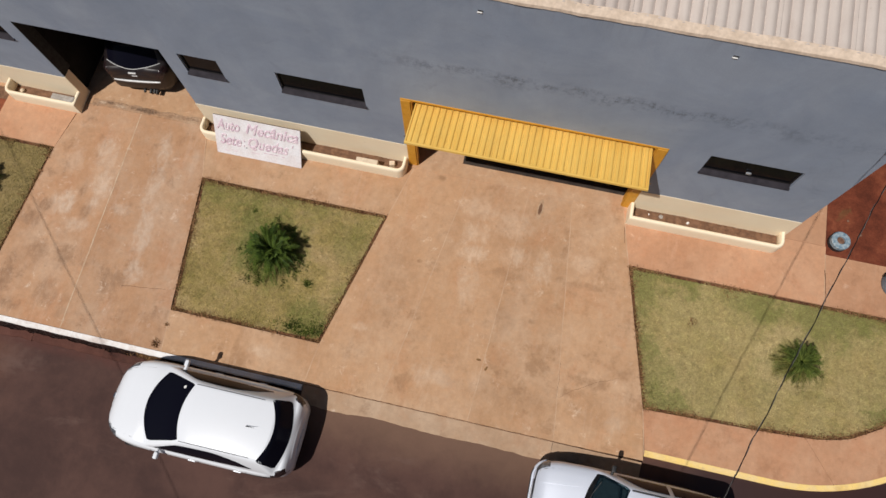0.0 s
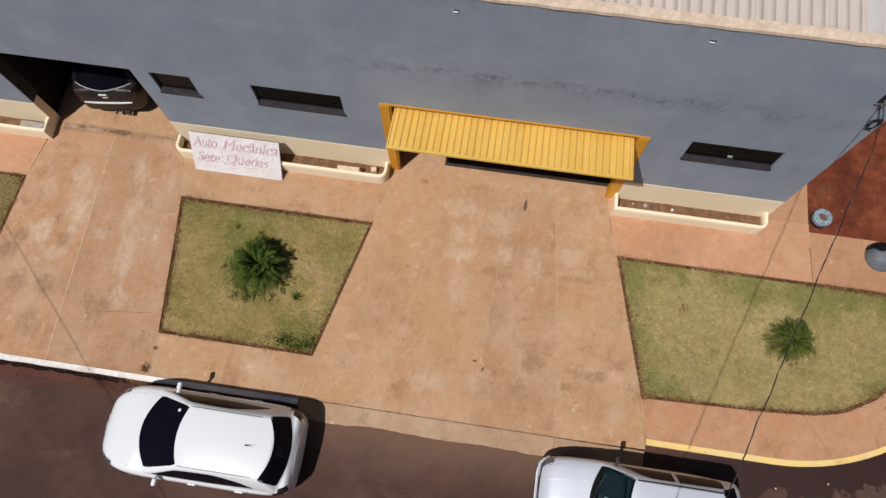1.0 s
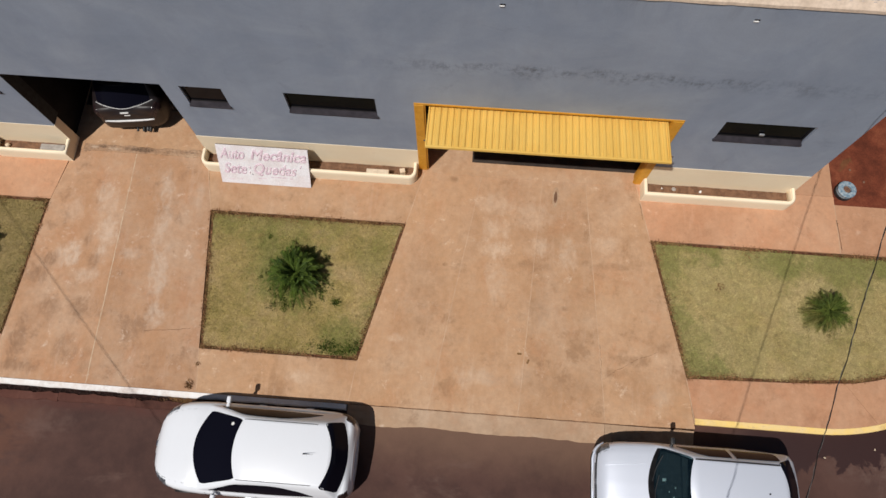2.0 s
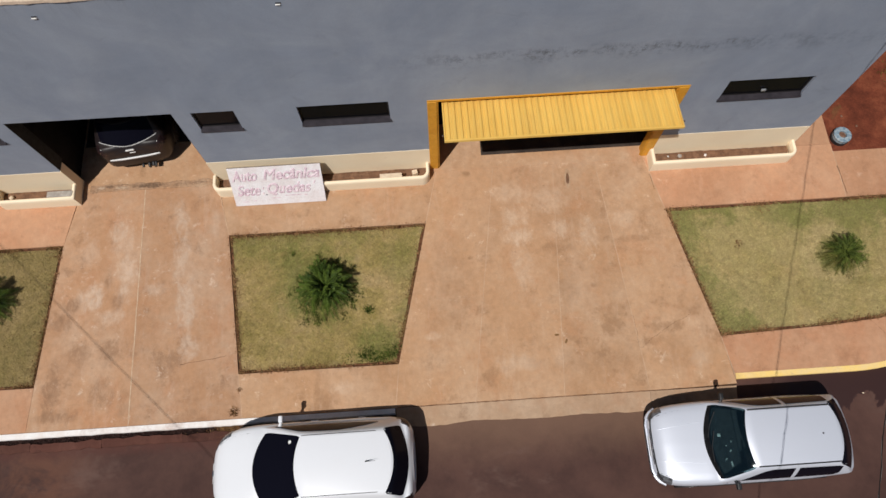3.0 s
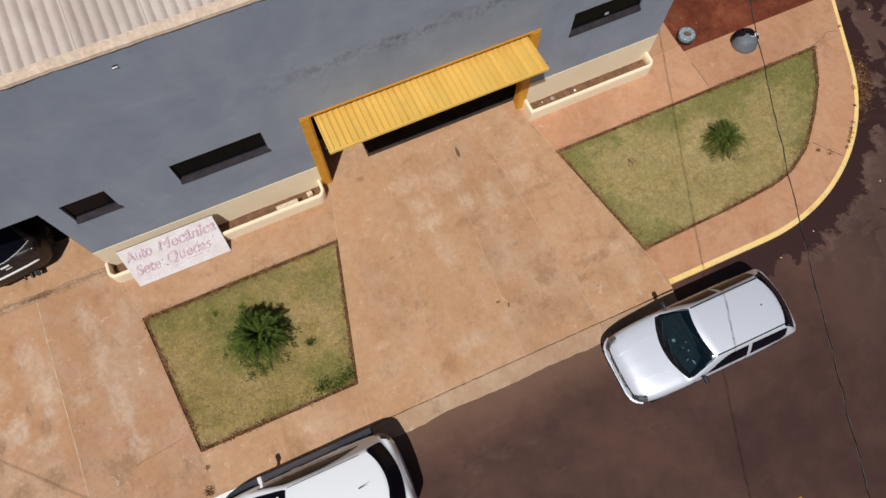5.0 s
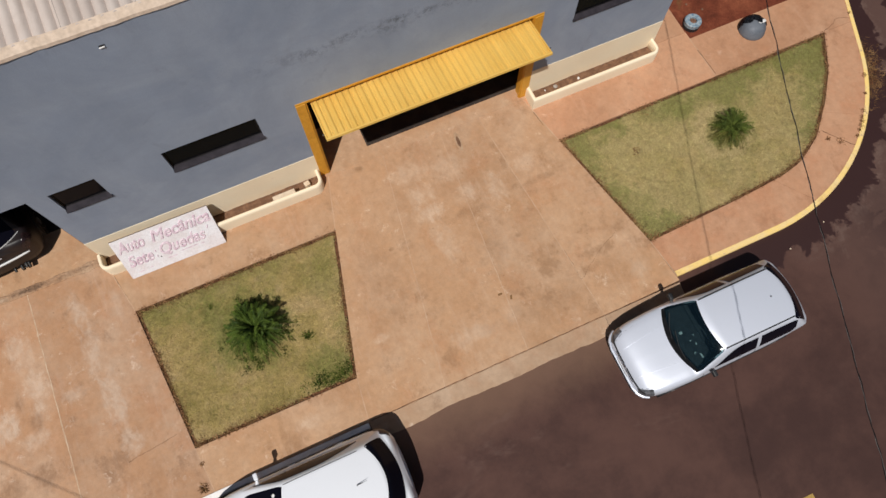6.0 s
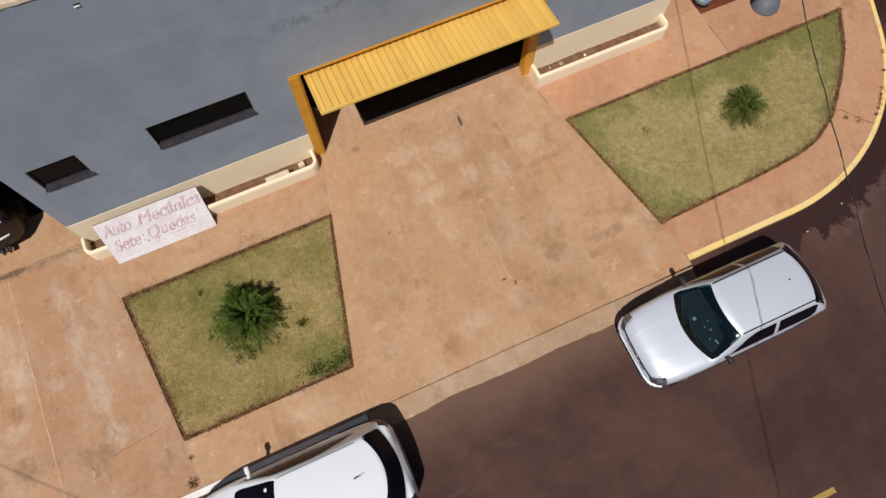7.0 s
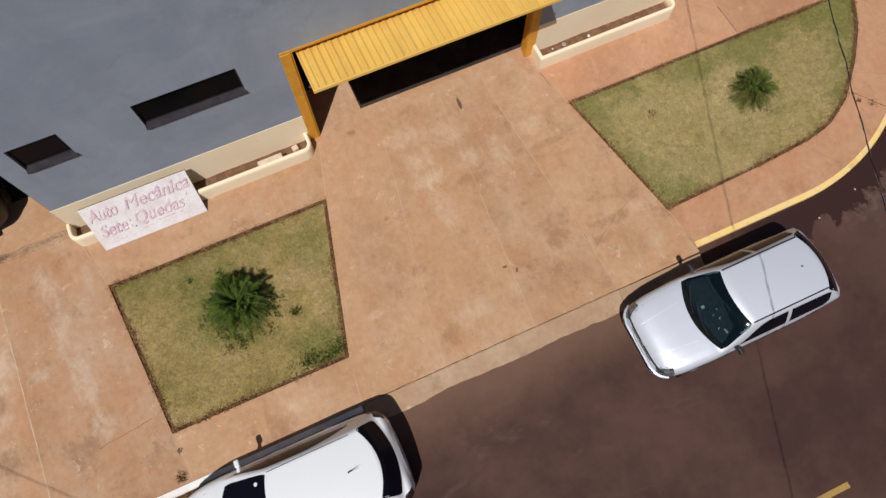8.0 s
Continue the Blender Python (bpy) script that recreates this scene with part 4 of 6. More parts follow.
add_box(liner, -7.537, -7.529, 0.004, THICK + 0.1, 0.986, 3.11)
structure("door_lining", liner, M_DARK_PIECE, "thin dark sheet added over the garage opening's reveals", "door frame")
structure("jamb_trim", jamb, M_CREAM, "cream painted garage jambs", "wall trim")
for name, a in (("wall_west", (WALL_X0, WALL_X0 + THICK)), ("wall_east", (WALL_X1 - THICK, WALL_X1))):
    structure(name, box(a[0], a[1], THICK, DEPTH, -0.1, TOP - 0.05), M_WALL, "blue-grey painted side wall", "wall")
structure("wall_back", box(WALL_X0, WALL_X1, DEPTH, DEPTH + THICK, -0.1, TOP), M_WALL, "plain back wall", "wall")
# unseen partitions; the first stops sun from the west window
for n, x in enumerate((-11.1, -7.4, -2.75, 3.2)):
    structure("wall_inner", box(x, x + 0.15, THICK, DEPTH, -0.05, 6.2), M_INSIDE, "unseen near-black inner wall added to keep the rooms dark", "wall")
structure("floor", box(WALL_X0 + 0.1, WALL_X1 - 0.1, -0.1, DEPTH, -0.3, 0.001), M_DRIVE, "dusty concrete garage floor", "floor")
# dark sheet laid where the tilted door's shadow falls
structure("floor_inner", add_box(box(-1.13, 3.2, 0.27, DEPTH - 0.01, 0.0, 0.006), -2.6, -1.131, 1.2, DEPTH - 0.01, 0.0, 0.006), M_FLOOR_SHADE, "garage floor darkened to stand for the shade inside", "floor")
# the same painted shade over the depth of the left garage
structure("floor_inner", box(-10.9, -7.45, 1.15, DEPTH - 0.01, 0.0, 0.005), M_FLOOR_SHADE, "garage floor darkened to stand for the shade inside", "floor")
# unseen ceiling that closes the rooms to light
structure("ceiling", box(WALL_X0 + 0.1, WALL_X1 - 0.1, THICK, DEPTH, 3.75, 3.9), M_INSIDE, "unseen near-black ceiling added to keep the rooms dark", "ceiling")

# roof: mortar coping, corrugated sheets
bm = bmesh.new()
ring = []
for k in range(301):
    x = WALL_X0 + (WALL_X1 - WALL_X0) * k / 300
    j = 0.014 * noise.noise((x * 2.1, 0, 0)) + 0.010 * noise.noise((x * 7.3, 4, 0))
    ring.append([(x, -0.02 + j, TOP - 0.02), (x, -0.012 + j, TOP + 0.035), (x, 0.06, TOP + 0.075 + j), (x, 0.12 + 1.5 * j, TOP + 0.10), (x, 0.15 + 1.5 * j, TOP - 0.02)])
structure("coping", loft(ring), M_COPING, "pale mortar coping on the facade's top", "coping")


def roof_sheet(x0, x1, y0, y1, pitch, height, rise, z):
    """A sheet with rounded waves that run up the slope."""
    n = max(2, int(round((x1 - x0) / pitch)))
    bm, rows = bmesh.new(), []
    for y in (y0, y1):
        row = []
        for k in range(n * 8 + 1):
            t = k / 8
            w = math.sin(2 * math.pi * t)
            row.append((x0 + (x1 - x0) * k / (n * 8), y + (0.012 * noise.noise((round(t) * 3.7, 1, 0)) if y == y0 else 0), z + rise * (y - y0) + height * (0.5 + 0.5 * w) ** 0.45))
        rows.append(row)
    v = [[bm.verts.new(p) for p in row] for row in rows]
    for k in range(n * 8):
        bm.faces.new((v[0][k], v[0][k + 1], v[1][k + 1], v[1][k]))
    made = bmesh.ops.extrude_face_region(bm, geom=list(bm.faces))
    for g in made["geom"]:
        if isinstance(g, bmesh.types.BMVert):
            g.co.z -= 0.008
    bmesh.ops.recalc_face_normals(bm, faces=list(bm.faces))
    return bm


roof = thing("roof", "pale corrugated fibre-cement roof sheets, dusty", "roof", kind="structure")
PITCH = 0.177
x = -13.5
while x < 5.0:
    x1 = min(x + PITCH * 6, 5.08)
    part("roof_sheet", roof_sheet(x, x1 - 0.004, 0.09, 2.6, PITCH, 0.05, 0.09, TOP + 0.045), M_ROOF, roof, smooth=40)
    part("roof_sheet", roof_sheet(x, x1 - 0.004, 2.5, 13.1, PITCH, 0.05, 0.09, TOP + 0.28), M_ROOF, roof, smooth=40)
    x = x1
part("roof_sheet", roof_sheet(5.10, 6.5, 0.10, 13.1, 0.35, 0.02, 0.09, TOP + 0.03), M_ROOF_GREY, roof, "smooth grey roof sheet", smooth=40)

# small drain spouts under the coping
for x in (-8.5, -4.67, -0.87, 3.05):
    spout = thing("drain_spout", "small white-lipped drain spout in the grey wall", "drain spout", pose(x, 0, 6.11), "drain spouts")
    part("opening", box(-0.045, 0.045, -0.006, 0.01, 0.0, 0.032, 0.004), M_DARK_PIECE, spout)
    part("lip", box(-0.05, 0.03, -0.022, 0.0, -0.016, -0.002, 0.003), M_PAPER, spout, "white spout lip")


def window(x0, x1, lights, latch=False):
    """A low steel window in its reveal with a dark sloping sill."""
    z0, z1 = 2.36, 3.09
    ob = thing("window", "low dark steel window high in the facade, with a dark sill", "window", pose((x0 + x1) / 2, 0, z0), "facade windows", "structure")
    h, w = z1 - z0, (x1 - x0) / 2
    bm = bmesh.new()
    ring = [(-0.035, 0.0), (-0.04, 0.018), (0.052, 0.115), (0.052, 0.0)]
    loft([[(sx, y, z) for y, z in ring] for sx in (-w - 0.012, w + 0.018)], bm)
    part("sill", bm, M_SILL, ob, "dark grey sloping sill")
    y0, y1 = 0.05, 0.085
    for name, b in (("frame_rail", (-w, w, h - 0.035, h)), ("frame_rail", (-w, w, 0.10, 0.13)), ("frame_post", (-w, -w + 0.035, 0.13, h - 0.035)), ("frame_post", (w - 0.035, w, 0.13, h - 0.035))):
        part(name, box(b[0], b[1], y0, y1, b[2], b[3], 0.004), M_STEEL, ob)
    step = 2 * (w - 0.035) / lights
    for k in range(lights):
        a = -w + 0.035 + k * step
        if k:
            part("mullion", box(a - 0.012, a + 0.012, y0 + 0.002, y1 - 0.002, 0.11, h - 0.035, 0.003), M_STEEL, ob)
        part("pane", box(a + (0.012 if k else 0), a + step - (0.012 if k < lights - 1 else 0), 0.065, 0.070, 0.13, h - 0.035), M_PANE, ob)
    if latch:
        part("latch", box(-0.05, 0.05, y0 - 0.04, y0 - 0.001, 0.24, 0.30, 0.012), M_ZINC, ob, "bright metal latch")
    return ob


window(-7.15, -6.29, 1)
window(-5.03, -3.18, 1)
window(3.78, 5.56, 1, True)
window(-13.05, -11.24, 1)

# threshold strip of broken mortar before the left garage
strip = []
for k in range(121):
    x = -10.66 + 3.0 * k / 120
    w0, w1 = 0.07 + 0.05 * noise.noise((x * 2.3, 0, 0)) + 0.02 * noise.noise((x * 11, 5, 0)), 0.05 + 0.04 * noise.noise((x * 3.1, 9, 0))
    row = [(x, -0.03 - w0, -0.02)]
    for q in range(7):
        y = -0.03 - w0 + (w0 + w1 + 0.06) * q / 6
        row.append((x, y, 0.010 + 0.016 * noise.noise((x * 14, y * 30, 0)) + 0.008 * noise.noise((x * 34, y * 50, 0)) - (0.006 if q in (0, 6) else 0)))
    strip.append(row + [(x, 0.03 + w1, -0.02)])
tagged(link("threshold", loft(strip), M_THRESHOLD), "rough strip of broken mortar across the garage threshold", "threshold", kind="structure")


# ---- planters ----
def planter(x0, x1, left_round, right_round, label, out=-0.43):
    """A low trough before the wall: a rounded rim, a straight front, soil inside."""
    ob = thing("planter", label, "planter", pose(0, 0, 0), "wall planters")
    rim, wide, r = 0.36, 0.085, 0.20

    def outline(d):
        """The trough's plan from wall to wall, drawn in by d."""
        pts = []
        rr = max(r - d, 0.05)
        for k in range(7):
            a = math.pi * k / 12
            pts.append((x0 + d + rr - rr * math.cos(a), out + d + rr - rr * math.sin(a)) if left_round else None)
        left = [p for p in pts if p] or [(x0 + d, out + d)]
        right = [(x1 - d - rr + rr * math.sin(math.pi * k / 12), out + d + rr - rr * math.cos(math.pi * k / 12)) for k in range(7)] if right_round else [(x1 - d, out + d)]
        mid = [(x0 + 0.5 + (x1 - x0 - 1.0) * k / 12, out + d) for k in range(13)]
        return [(x0 + d, -0.013)] + left + mid + right + [(x1 - d, -0.013)]

    path = [outline(d) for d in (0.0, 0.0, 0.008, 0.022, 0.036, wide - 0.018, wide, wide)]
    high = [-0.06, rim - 0.08, rim - 0.03, rim - 0.008, rim, rim, rim - 0.018, 0.02]
    rings = [[(p[0], p[1], z) for p, z in zip([path[q][i] for q in range(8)], high)] for i in range(len(path[0]))]
    part("trough", loft(rings, closed=True), M_CREAM, ob, smooth=50)
    rows = []
    for k in range(61):                      # crumbly soil, banked up unevenly
        x = x0 + wide - 0.01 + (x1 - x0 - 2 * wide + 0.02) * k / 60
        far = min(x - x0, x1 - x)
        front = out + wide - 0.01 + max(0.0, 0.16 - far) * 0.6
        up = lambda y: 0.07 + 0.035 * noise.noise((x * 1.3, y * 2, 3.0)) + 0.02 * noise.noise((x * 7, y * 9, 1.0))
        ys = [front + (-0.013 - front) * q / 5 for q in range(6)]
        rows.append([(x, ys[0], 0.0)] + [(x, y, up(y)) for y in ys] + [(x, ys[-1], 0.0)])
    part("soil", loft(rows), M_BED, ob, "dry brown soil")
    return ob


planter(-7.60, -2.42, True, True, "cream low planter trough with dry soil along the wall")
planter(2.93, 6.46, False, True, "cream low planter trough with dry soil and litter")
planter(-12.78, -10.836, True, False, "cream low planter trough beside the garage opening", -0.41)


def lump(name, label, category, x, y, z, sx, sy, sz, material, seed, group=""):
    """A small worn block or stone."""
    rnd = random.Random(seed)
    bm = bmesh.new()
    bmesh.ops.create_icosphere(bm, subdivisions=2, radius=0.5)
    for v in bm.verts:
        p = v.co.copy()
        m = max(abs(p.x), abs(p.y), abs(p.z)) * 2
        p = p.lerp(p / m, 0.55)
        p *= 1 + 0.16 * noise.noise(p * 3 + Vector((seed, 0, 0)))
        v.co = Vector((p.x * sx, p.y * sy, (p.z + 0.45) * sz))
    ob = link(name, bm, material, None, "", 60)
    ob.matrix_basis = pose(x, y, z, 0, 0, rnd.uniform(0, 180))
    return tagged(ob, label, category, group)


def block(x, y, z, sx, sy, sz, rz, material, label):
    ob = link("block", box(-sx / 2, sx / 2, -sy / 2, sy / 2, 0, sz, 0.012), material)
    ob.matrix_basis = pose(x, y, z, 0, 0, rz)
    return tagged(ob, label, "block")


block(-3.35, -0.305, 0.07, 0.53, 0.115, 0.295, 0.5, M_PALE_BLOCK, "pale cast block lying across the planter")
block(-2.78, -0.17, 0.07, 0.13, 0.11, 0.15, 12, M_PALE_BLOCK, "small pale block in the planter")
block(-11.185, -0.25, 0.06, 0.62, 0.15, 0.30, 0, M_STONE, "grey cast block lying in the planter")
lump("stone", "pale stone on the planter's soil", "stone", -12.47, -0.17, 0.075, 0.11, 0.10, 0.09, M_PALE_BLOCK, 3)
lump("litter", "crumpled white scrap on the planter's soil", "litter", 3.42, -0.12, 0.075, 0.045, 0.03, 0.03, M_PAPER, 5, "planter litter")
lump("litter", "crumpled white scrap on the planter's soil", "litter", 4.33, -0.15, 0.075, 0.06, 0.07, 0.05, M_PAPER, 6, "planter litter")
bm = lathe([(0.035, 0.0), (0.052, 0.035), (0.043, 0.035), (0.03, 0.008)], 16)
tagged(link("saucer", bm, M_STONE), "small grey dish on the planter's soil", "dish").matrix_basis = pose(3.70, -0.13, 0.07)

# ---- yellow garage: frame and tilted door ----
frame_ = thing("door_frame", "thick orange-yellow painted steel garage door frame", "door frame", kind="structure")
part("jamb", box(-2.40, -2.20, -0.02, THICK, 0.0, 2.985, 0.006), M_FRAME, frame_)
part("jamb", box(2.78, 2.99, -0.02, THICK, 0.0, 2.985, 0.006), M_FRAME, frame_)
part("lintel", box(-2.40, 2.99, -0.012, THICK, 2.985, 3.046, 0.004), M_FRAME, frame_)
for x in (-2.19, 2.755):
    part("guide_rail", box(x, x + 0.02, 0.0, 0.05, 0.0, 2.98, 0.003), M_FRAME, frame_, "painted guide rail")

DOOR_X0, DOOR_X1, DOOR_L = -2.10, 2.715, 2.72
door = thing("tilting_door", "yellow ribbed steel garage door tilted open, jutting out", "garage door", pose(0, -0.925, 2.965, -7.5, 0, 0))
n = 36
w = (DOOR_X1 - DOOR_X0 - 0.06) / n
slat = bmesh.new()
prof = [(0.0, 0.0), (0.18 * w, 0.0), (0.28 * w, 0.022), (0.38 * w, 0.028), (0.60 * w, 0.028), (0.70 * w, 0.022), (0.80 * w, 0.0), (w - 0.0015, 0.0), (w - 0.0015, -0.004), (0.0, -0.004)]
loft([[(px, y, pz) for px, pz in prof] for y in (0.045, DOOR_L - 0.04)], slat)
first = part("slat", slat, M_YELLOW, door)
first.location = (DOOR_X0 + 0.03, 0, 0)
for k in range(1, n):
    ob = new("slat", first.data)
    ob.parent = door
    ob.location = (DOOR_X0 + 0.03 + k * w, 0, 0)
part("front_bar", box(DOOR_X0, DOOR_X1, 0.0, 0.045, -0.035, 0.028, 0.006), M_YELLOW, door)
part("back_bar", box(DOOR_X0, DOOR_X1, DOOR_L - 0.04, DOOR_L, -0.035, 0.028, 0.006), M_YELLOW, door)
for x in (DOOR_X0, DOOR_X1 - 0.03):
    part("side_bar", box(x, x + 0.03, 0.046, DOOR_L - 0.041, -0.035, 0.026, 0.004), M_YELLOW, door)
for x in (-0.6, 1.2):
    part("brace", box(x, x + 0.04, 0.05, DOOR_L - 0.05, -0.045, -0.006, 0.004), M_YELLOW, door)
for x, d in ((DOOR_X0 - 0.04, 1), (DOOR_X1 + 0.0, 1)):
    part("pivot_bolt", tube([(x, 0.16, -0.005), (x + 0.04, 0.16, -0.005)], 0.016), M_CHROME, door, "bright pivot bolt")

# ---- painted board leaning on the planter ----
A, B = Vector((-7.11, -0.675, gz(0, -0.675) + 0.003)), Vector((-7.11, -0.125, 0.865))
lean = math.degrees(math.atan2(B.z - A.z, B.y - A.y))
H = (B - A).length
sign = thing("sign_board", "faded white wooden signboard with violet script lettering, leaning on planter", "signboard", pose(A.x, A.y, A.z, lean, 0, 0))
part("board", box(0.0, 2.16, 0.0, H, 0.0, 0.018, 0.004), M_SIGN, sign)
for b in ((0.0, 2.16, 0.0, 0.03), (0.0, 2.16, H - 0.03, H), (0.0, 0.03, 0.03, H - 0.03), (2.13, 2.16, 0.03, H - 0.03)):
    part("batten", box(b[0], b[1], b[2], b[3], -0.03, -0.001, 0.003), M_BOARD_EDGE, sign)


def words(text, x, y, size, material, parent, width):
    data = bpy.data.curves.new("lettering", "FONT")
    data.body, data.size, data.shear, data.extrude, data.offset = text, size, 0.32, 0.0012, 0.0
    data.bevel_depth, data.bevel_resolution = 0.014, 0
    ob = new("lettering", data)
    ob.parent = parent
    data.materials.append(material)
    bpy.context.view_layer.update()
    ob.location = (x, y, 0.0165)
    ob.scale = (width / ob.dimensions.x, 1, 1)
    return ob


for text, x0, x1, y in (("Auto", 0.07, 0.68, 0.695), ("Mec\u00e2nica", 0.78, 2.11, 0.70), ("Sete", 0.10, 0.66, 0.29), (":", 0.70, 0.75, 0.31), ("Quedas", 0.79, 1.83, 0.315), ("\u00b4", 1.90, 1.96, 0.335)):
    words(text, x0, y, 0.40, M_LETTER, sign, x1 - x0)
for x0, x1, y in ((0.18, 0.34, 0.10), (0.45, 0.52, 0.12), (1.22, 1.62, 0.225), (1.66, 1.74, 0.21), (0.90, 1.10, 0.17)):
    part("faded_line", box(x0, x1, y, y + 0.022, 0.0182, 0.0195), M_LETTER, sign, "faded unreadable line")
part("nail_hole", lathe([(0.016, 0.0), (0.016, 0.003)], 10, None, (0.785, 0.285, 0.018)), M_BLACK, sign, "dark hole")


# ---- cars ----
def smooth_table(table):
    """A smooth curve through (share, value) pairs."""
    xs, ys = np.array(table, float).T
    d = np.diff(ys) / np.diff(xs)
    m = np.r_[d[0], np.where(d[:-1] * d[1:] > 0, 2 * d[:-1] * d[1:] / (d[:-1] + d[1:] + 1e-12), 0.0), d[-1]]

    def at(x):
        k = min(max(int(np.searchsorted(xs, x)) - 1, 0), len(xs) - 2)
        h = xs[k + 1] - xs[k]
        t = min(max((x - xs[k]) / h, 0.0), 1.0)
        return float((1 + 2 * t) * (1 - t) ** 2 * ys[k] + t * (1 - t) ** 2 * h * m[k] + t * t * (3 - 2 * t) * ys[k + 1] + t * t * (t - 1) * h * m[k + 1])

    return at


def car(name, label, m, spec, coat, glass):
    """A car that faces +x, standing on z = 0, all parts in their own meshes."""
    ob = thing(name, label, "car", m)
    L, W = spec["length"], spec["width"] / 2
    wide, deck = smooth_table(spec["plan"]), smooth_table(spec["deck"])

    def profile(x):
        """Half a cross-section of the lower body, from the middle of the deck round to the middle of the floor."""
        t = x / L + 0.5
        w, h = W * wide(t), deck(t)
        low = 0.20 + 0.10 * max(0.0, abs(2 * t - 1) - 0.85) / 0.15
        c = 0.035 * (w / W)
        return [(0, h + c), (0.38 * w, h + 0.86 * c), (0.70 * w, h + 0.35 * c), (0.87 * w, h - 0.018), (0.955 * w, h - 0.075), (0.992 * w, h - 0.17),
                (w, 0.5 * (h - 0.17) + 0.5 * 0.42), (0.995 * w, 0.42), (0.975 * w, 0.30), (0.93 * w, low), (0.7 * w, low - 0.02), (0, low - 0.02)]

    wb, wt, zt, zb = spec["belt_half"], spec["roof_half"], spec["roof"], spec["belt"]
    (wx0, wy0, wbow0), (wx1, wy1, wbow1) = spec["windscreen"]      # foot and top of the windscreen: middle x, half width, bow
    (rx0, ry0, rbow0, rz0), (rx1, ry1, rbow1) = spec["rear_glass"]
    cx0, cx1 = rx0, wx0
    crown = smooth_table([(0.0, 0.035), (0.38, 0.030), (0.70, 0.012), (0.87, -0.018), (0.955, -0.075), (0.992, -0.17)])

    def soft_min(a, b, k):
        h = max(k - abs(a - b), 0.0) / k
        return min(a, b) - h * h * k / 4

    def roof_line(x, y):
        mid, half = (wx1 + rx1) / 2, (wx1 - rx1) / 2
        return zt - 0.045 * ((x - mid) / half) ** 2 - 0.035 * (y / wt) ** 2

    def flank(z):
        """Half width of the cabin's side at the height z."""
        t = min(max((z - zb) / (zt - 0.06 - zb), 0.0), 1.0)
        return wb + (wt + 0.02 - wb) * t ** 1.25

    def top(x, y):
        """Height of the outer skin over a point of the plan."""
        y = abs(y)
        t = min(max(x / L + 0.5, 0.0), 1.0)
        w = W * wide(t)
        body = deck(t) + crown(min(y / w, 0.992)) * min(1.0, w / W + 0.2)
        q = (y / wy0) ** 2
        fz = deck(wx0 / L + 0.5) + 0.02
        front = fz + (wx0 - wbow0 * q - x) * (zt - 0.035 - fz) / (wx0 - wx1)
        rear = rz0 + (x - rx0 - rbow0 * (y / ry0) ** 2) * (zt - 0.04 - rz0) / (rx1 - rx0)
        u = (wb - y) / (wb - wt - 0.02)
        side = zb + (zt - 0.06 - zb) * (max(u, 0.0) ** 0.8 if u < 1 else 1 + 0.8 * (u - 1)) if u > 0 else zb + u * 2.0
        cabin = soft_min(soft_min(soft_min(roof_line(x, y), front, 0.12), rear, 0.07), side, 0.09)
        return -soft_min(-cabin, -body, 0.05)

    def out(x, y):
        e = 0.004
        return Vector((top(x - e, y) - top(x + e, y), top(x, y - e) - top(x, y + e), 2 * e)).normalized()

    # glass panes: a grid over the plan, set just proud of the skin
    def screen_grid(foot, head, n, m):
        (x0, y0, b0), (x1, y1, b1) = foot[:3], head[:3]
        rows = []
        for i in range(n + 1):
            u = i / n
            row = []
            for k in range(m + 1):
                v = 2 * k / m - 1
                v *= 1 - 0.035 * max(0.0, 2 * abs(u - 0.5) - 0.8) / 0.2        # rounded corners
                row.append(((x0 - b0 * v * v) * (1 - u) + (x1 - b1 * v * v) * u, (y0 * (1 - u) + y1 * u) * v))
            rows.append(row)
        return rows

    def pane(name, rows, material, label):
        b, grids_ = bmesh.new(), []
        for lift in (0.008, 0.0045):
            grids_.append([[b.verts.new(Vector((x, y, top(x, y))) + lift * out(x, y)) for x, y in row] for row in rows])
        n, m = len(rows) - 1, len(rows[0]) - 1
        for g in grids_:
            for i in range(n):
                for k in range(m):
                    b.faces.new((g[i][k], g[i][k + 1], g[i + 1][k + 1], g[i + 1][k]))
        rim = [(0, k) for k in range(m)] + [(i, m) for i in range(n)] + [(n, k) for k in range(m, 0, -1)] + [(i, 0) for i in range(n, 0, -1)]
        for (i, k), (i2, k2) in zip(rim, rim[1:] + rim[:1]):
            b.faces.new((grids_[0][i][k], grids_[0][i2][k2], grids_[1][i2][k2], grids_[1][i][k]))
        bmesh.ops.recalc_face_normals(b, faces=list(b.faces))
        made = part(name, b, material, ob, label, smooth=50)
        made.visible_shadow = False
        return made

    wind = screen_grid(spec["windscreen"][0], spec["windscreen"][1], 14, 24)
    rearg = screen_grid((rx0, ry0, -rbow0), (rx1, ry1, -rbow1), 8, 20)
    pane("windshield", wind, glass, "dark tinted car glass" if glass is M_GLASS_DARK else "greenish clear car glass")
    pane("rear_window", rearg, M_GLASS_DARK, "dark tinted car glass")
    for sgn in (1, -1):
        for x0, x1, lows, highs in spec["side_panes"]:
            rows = []
            for i in range(31):
                x = x0 + (x1 - x0) * i / 30
                lo_, hi_ = smooth_table(lows)(i / 30), smooth_table(highs)(i / 30)
                rows.append([(x, sgn * flank(lo_ + max(hi_ - lo_, 0.012) * k / 6)) for k in range(7)])
            pane("side_window", rows, M_GLASS_DARK, "dark tinted car glass")

    # the outer skin, open under the windscreen and the rear glass
    def edge_of(rows, inset):
        n, m = len(rows) - 1, len(rows[0]) - 1
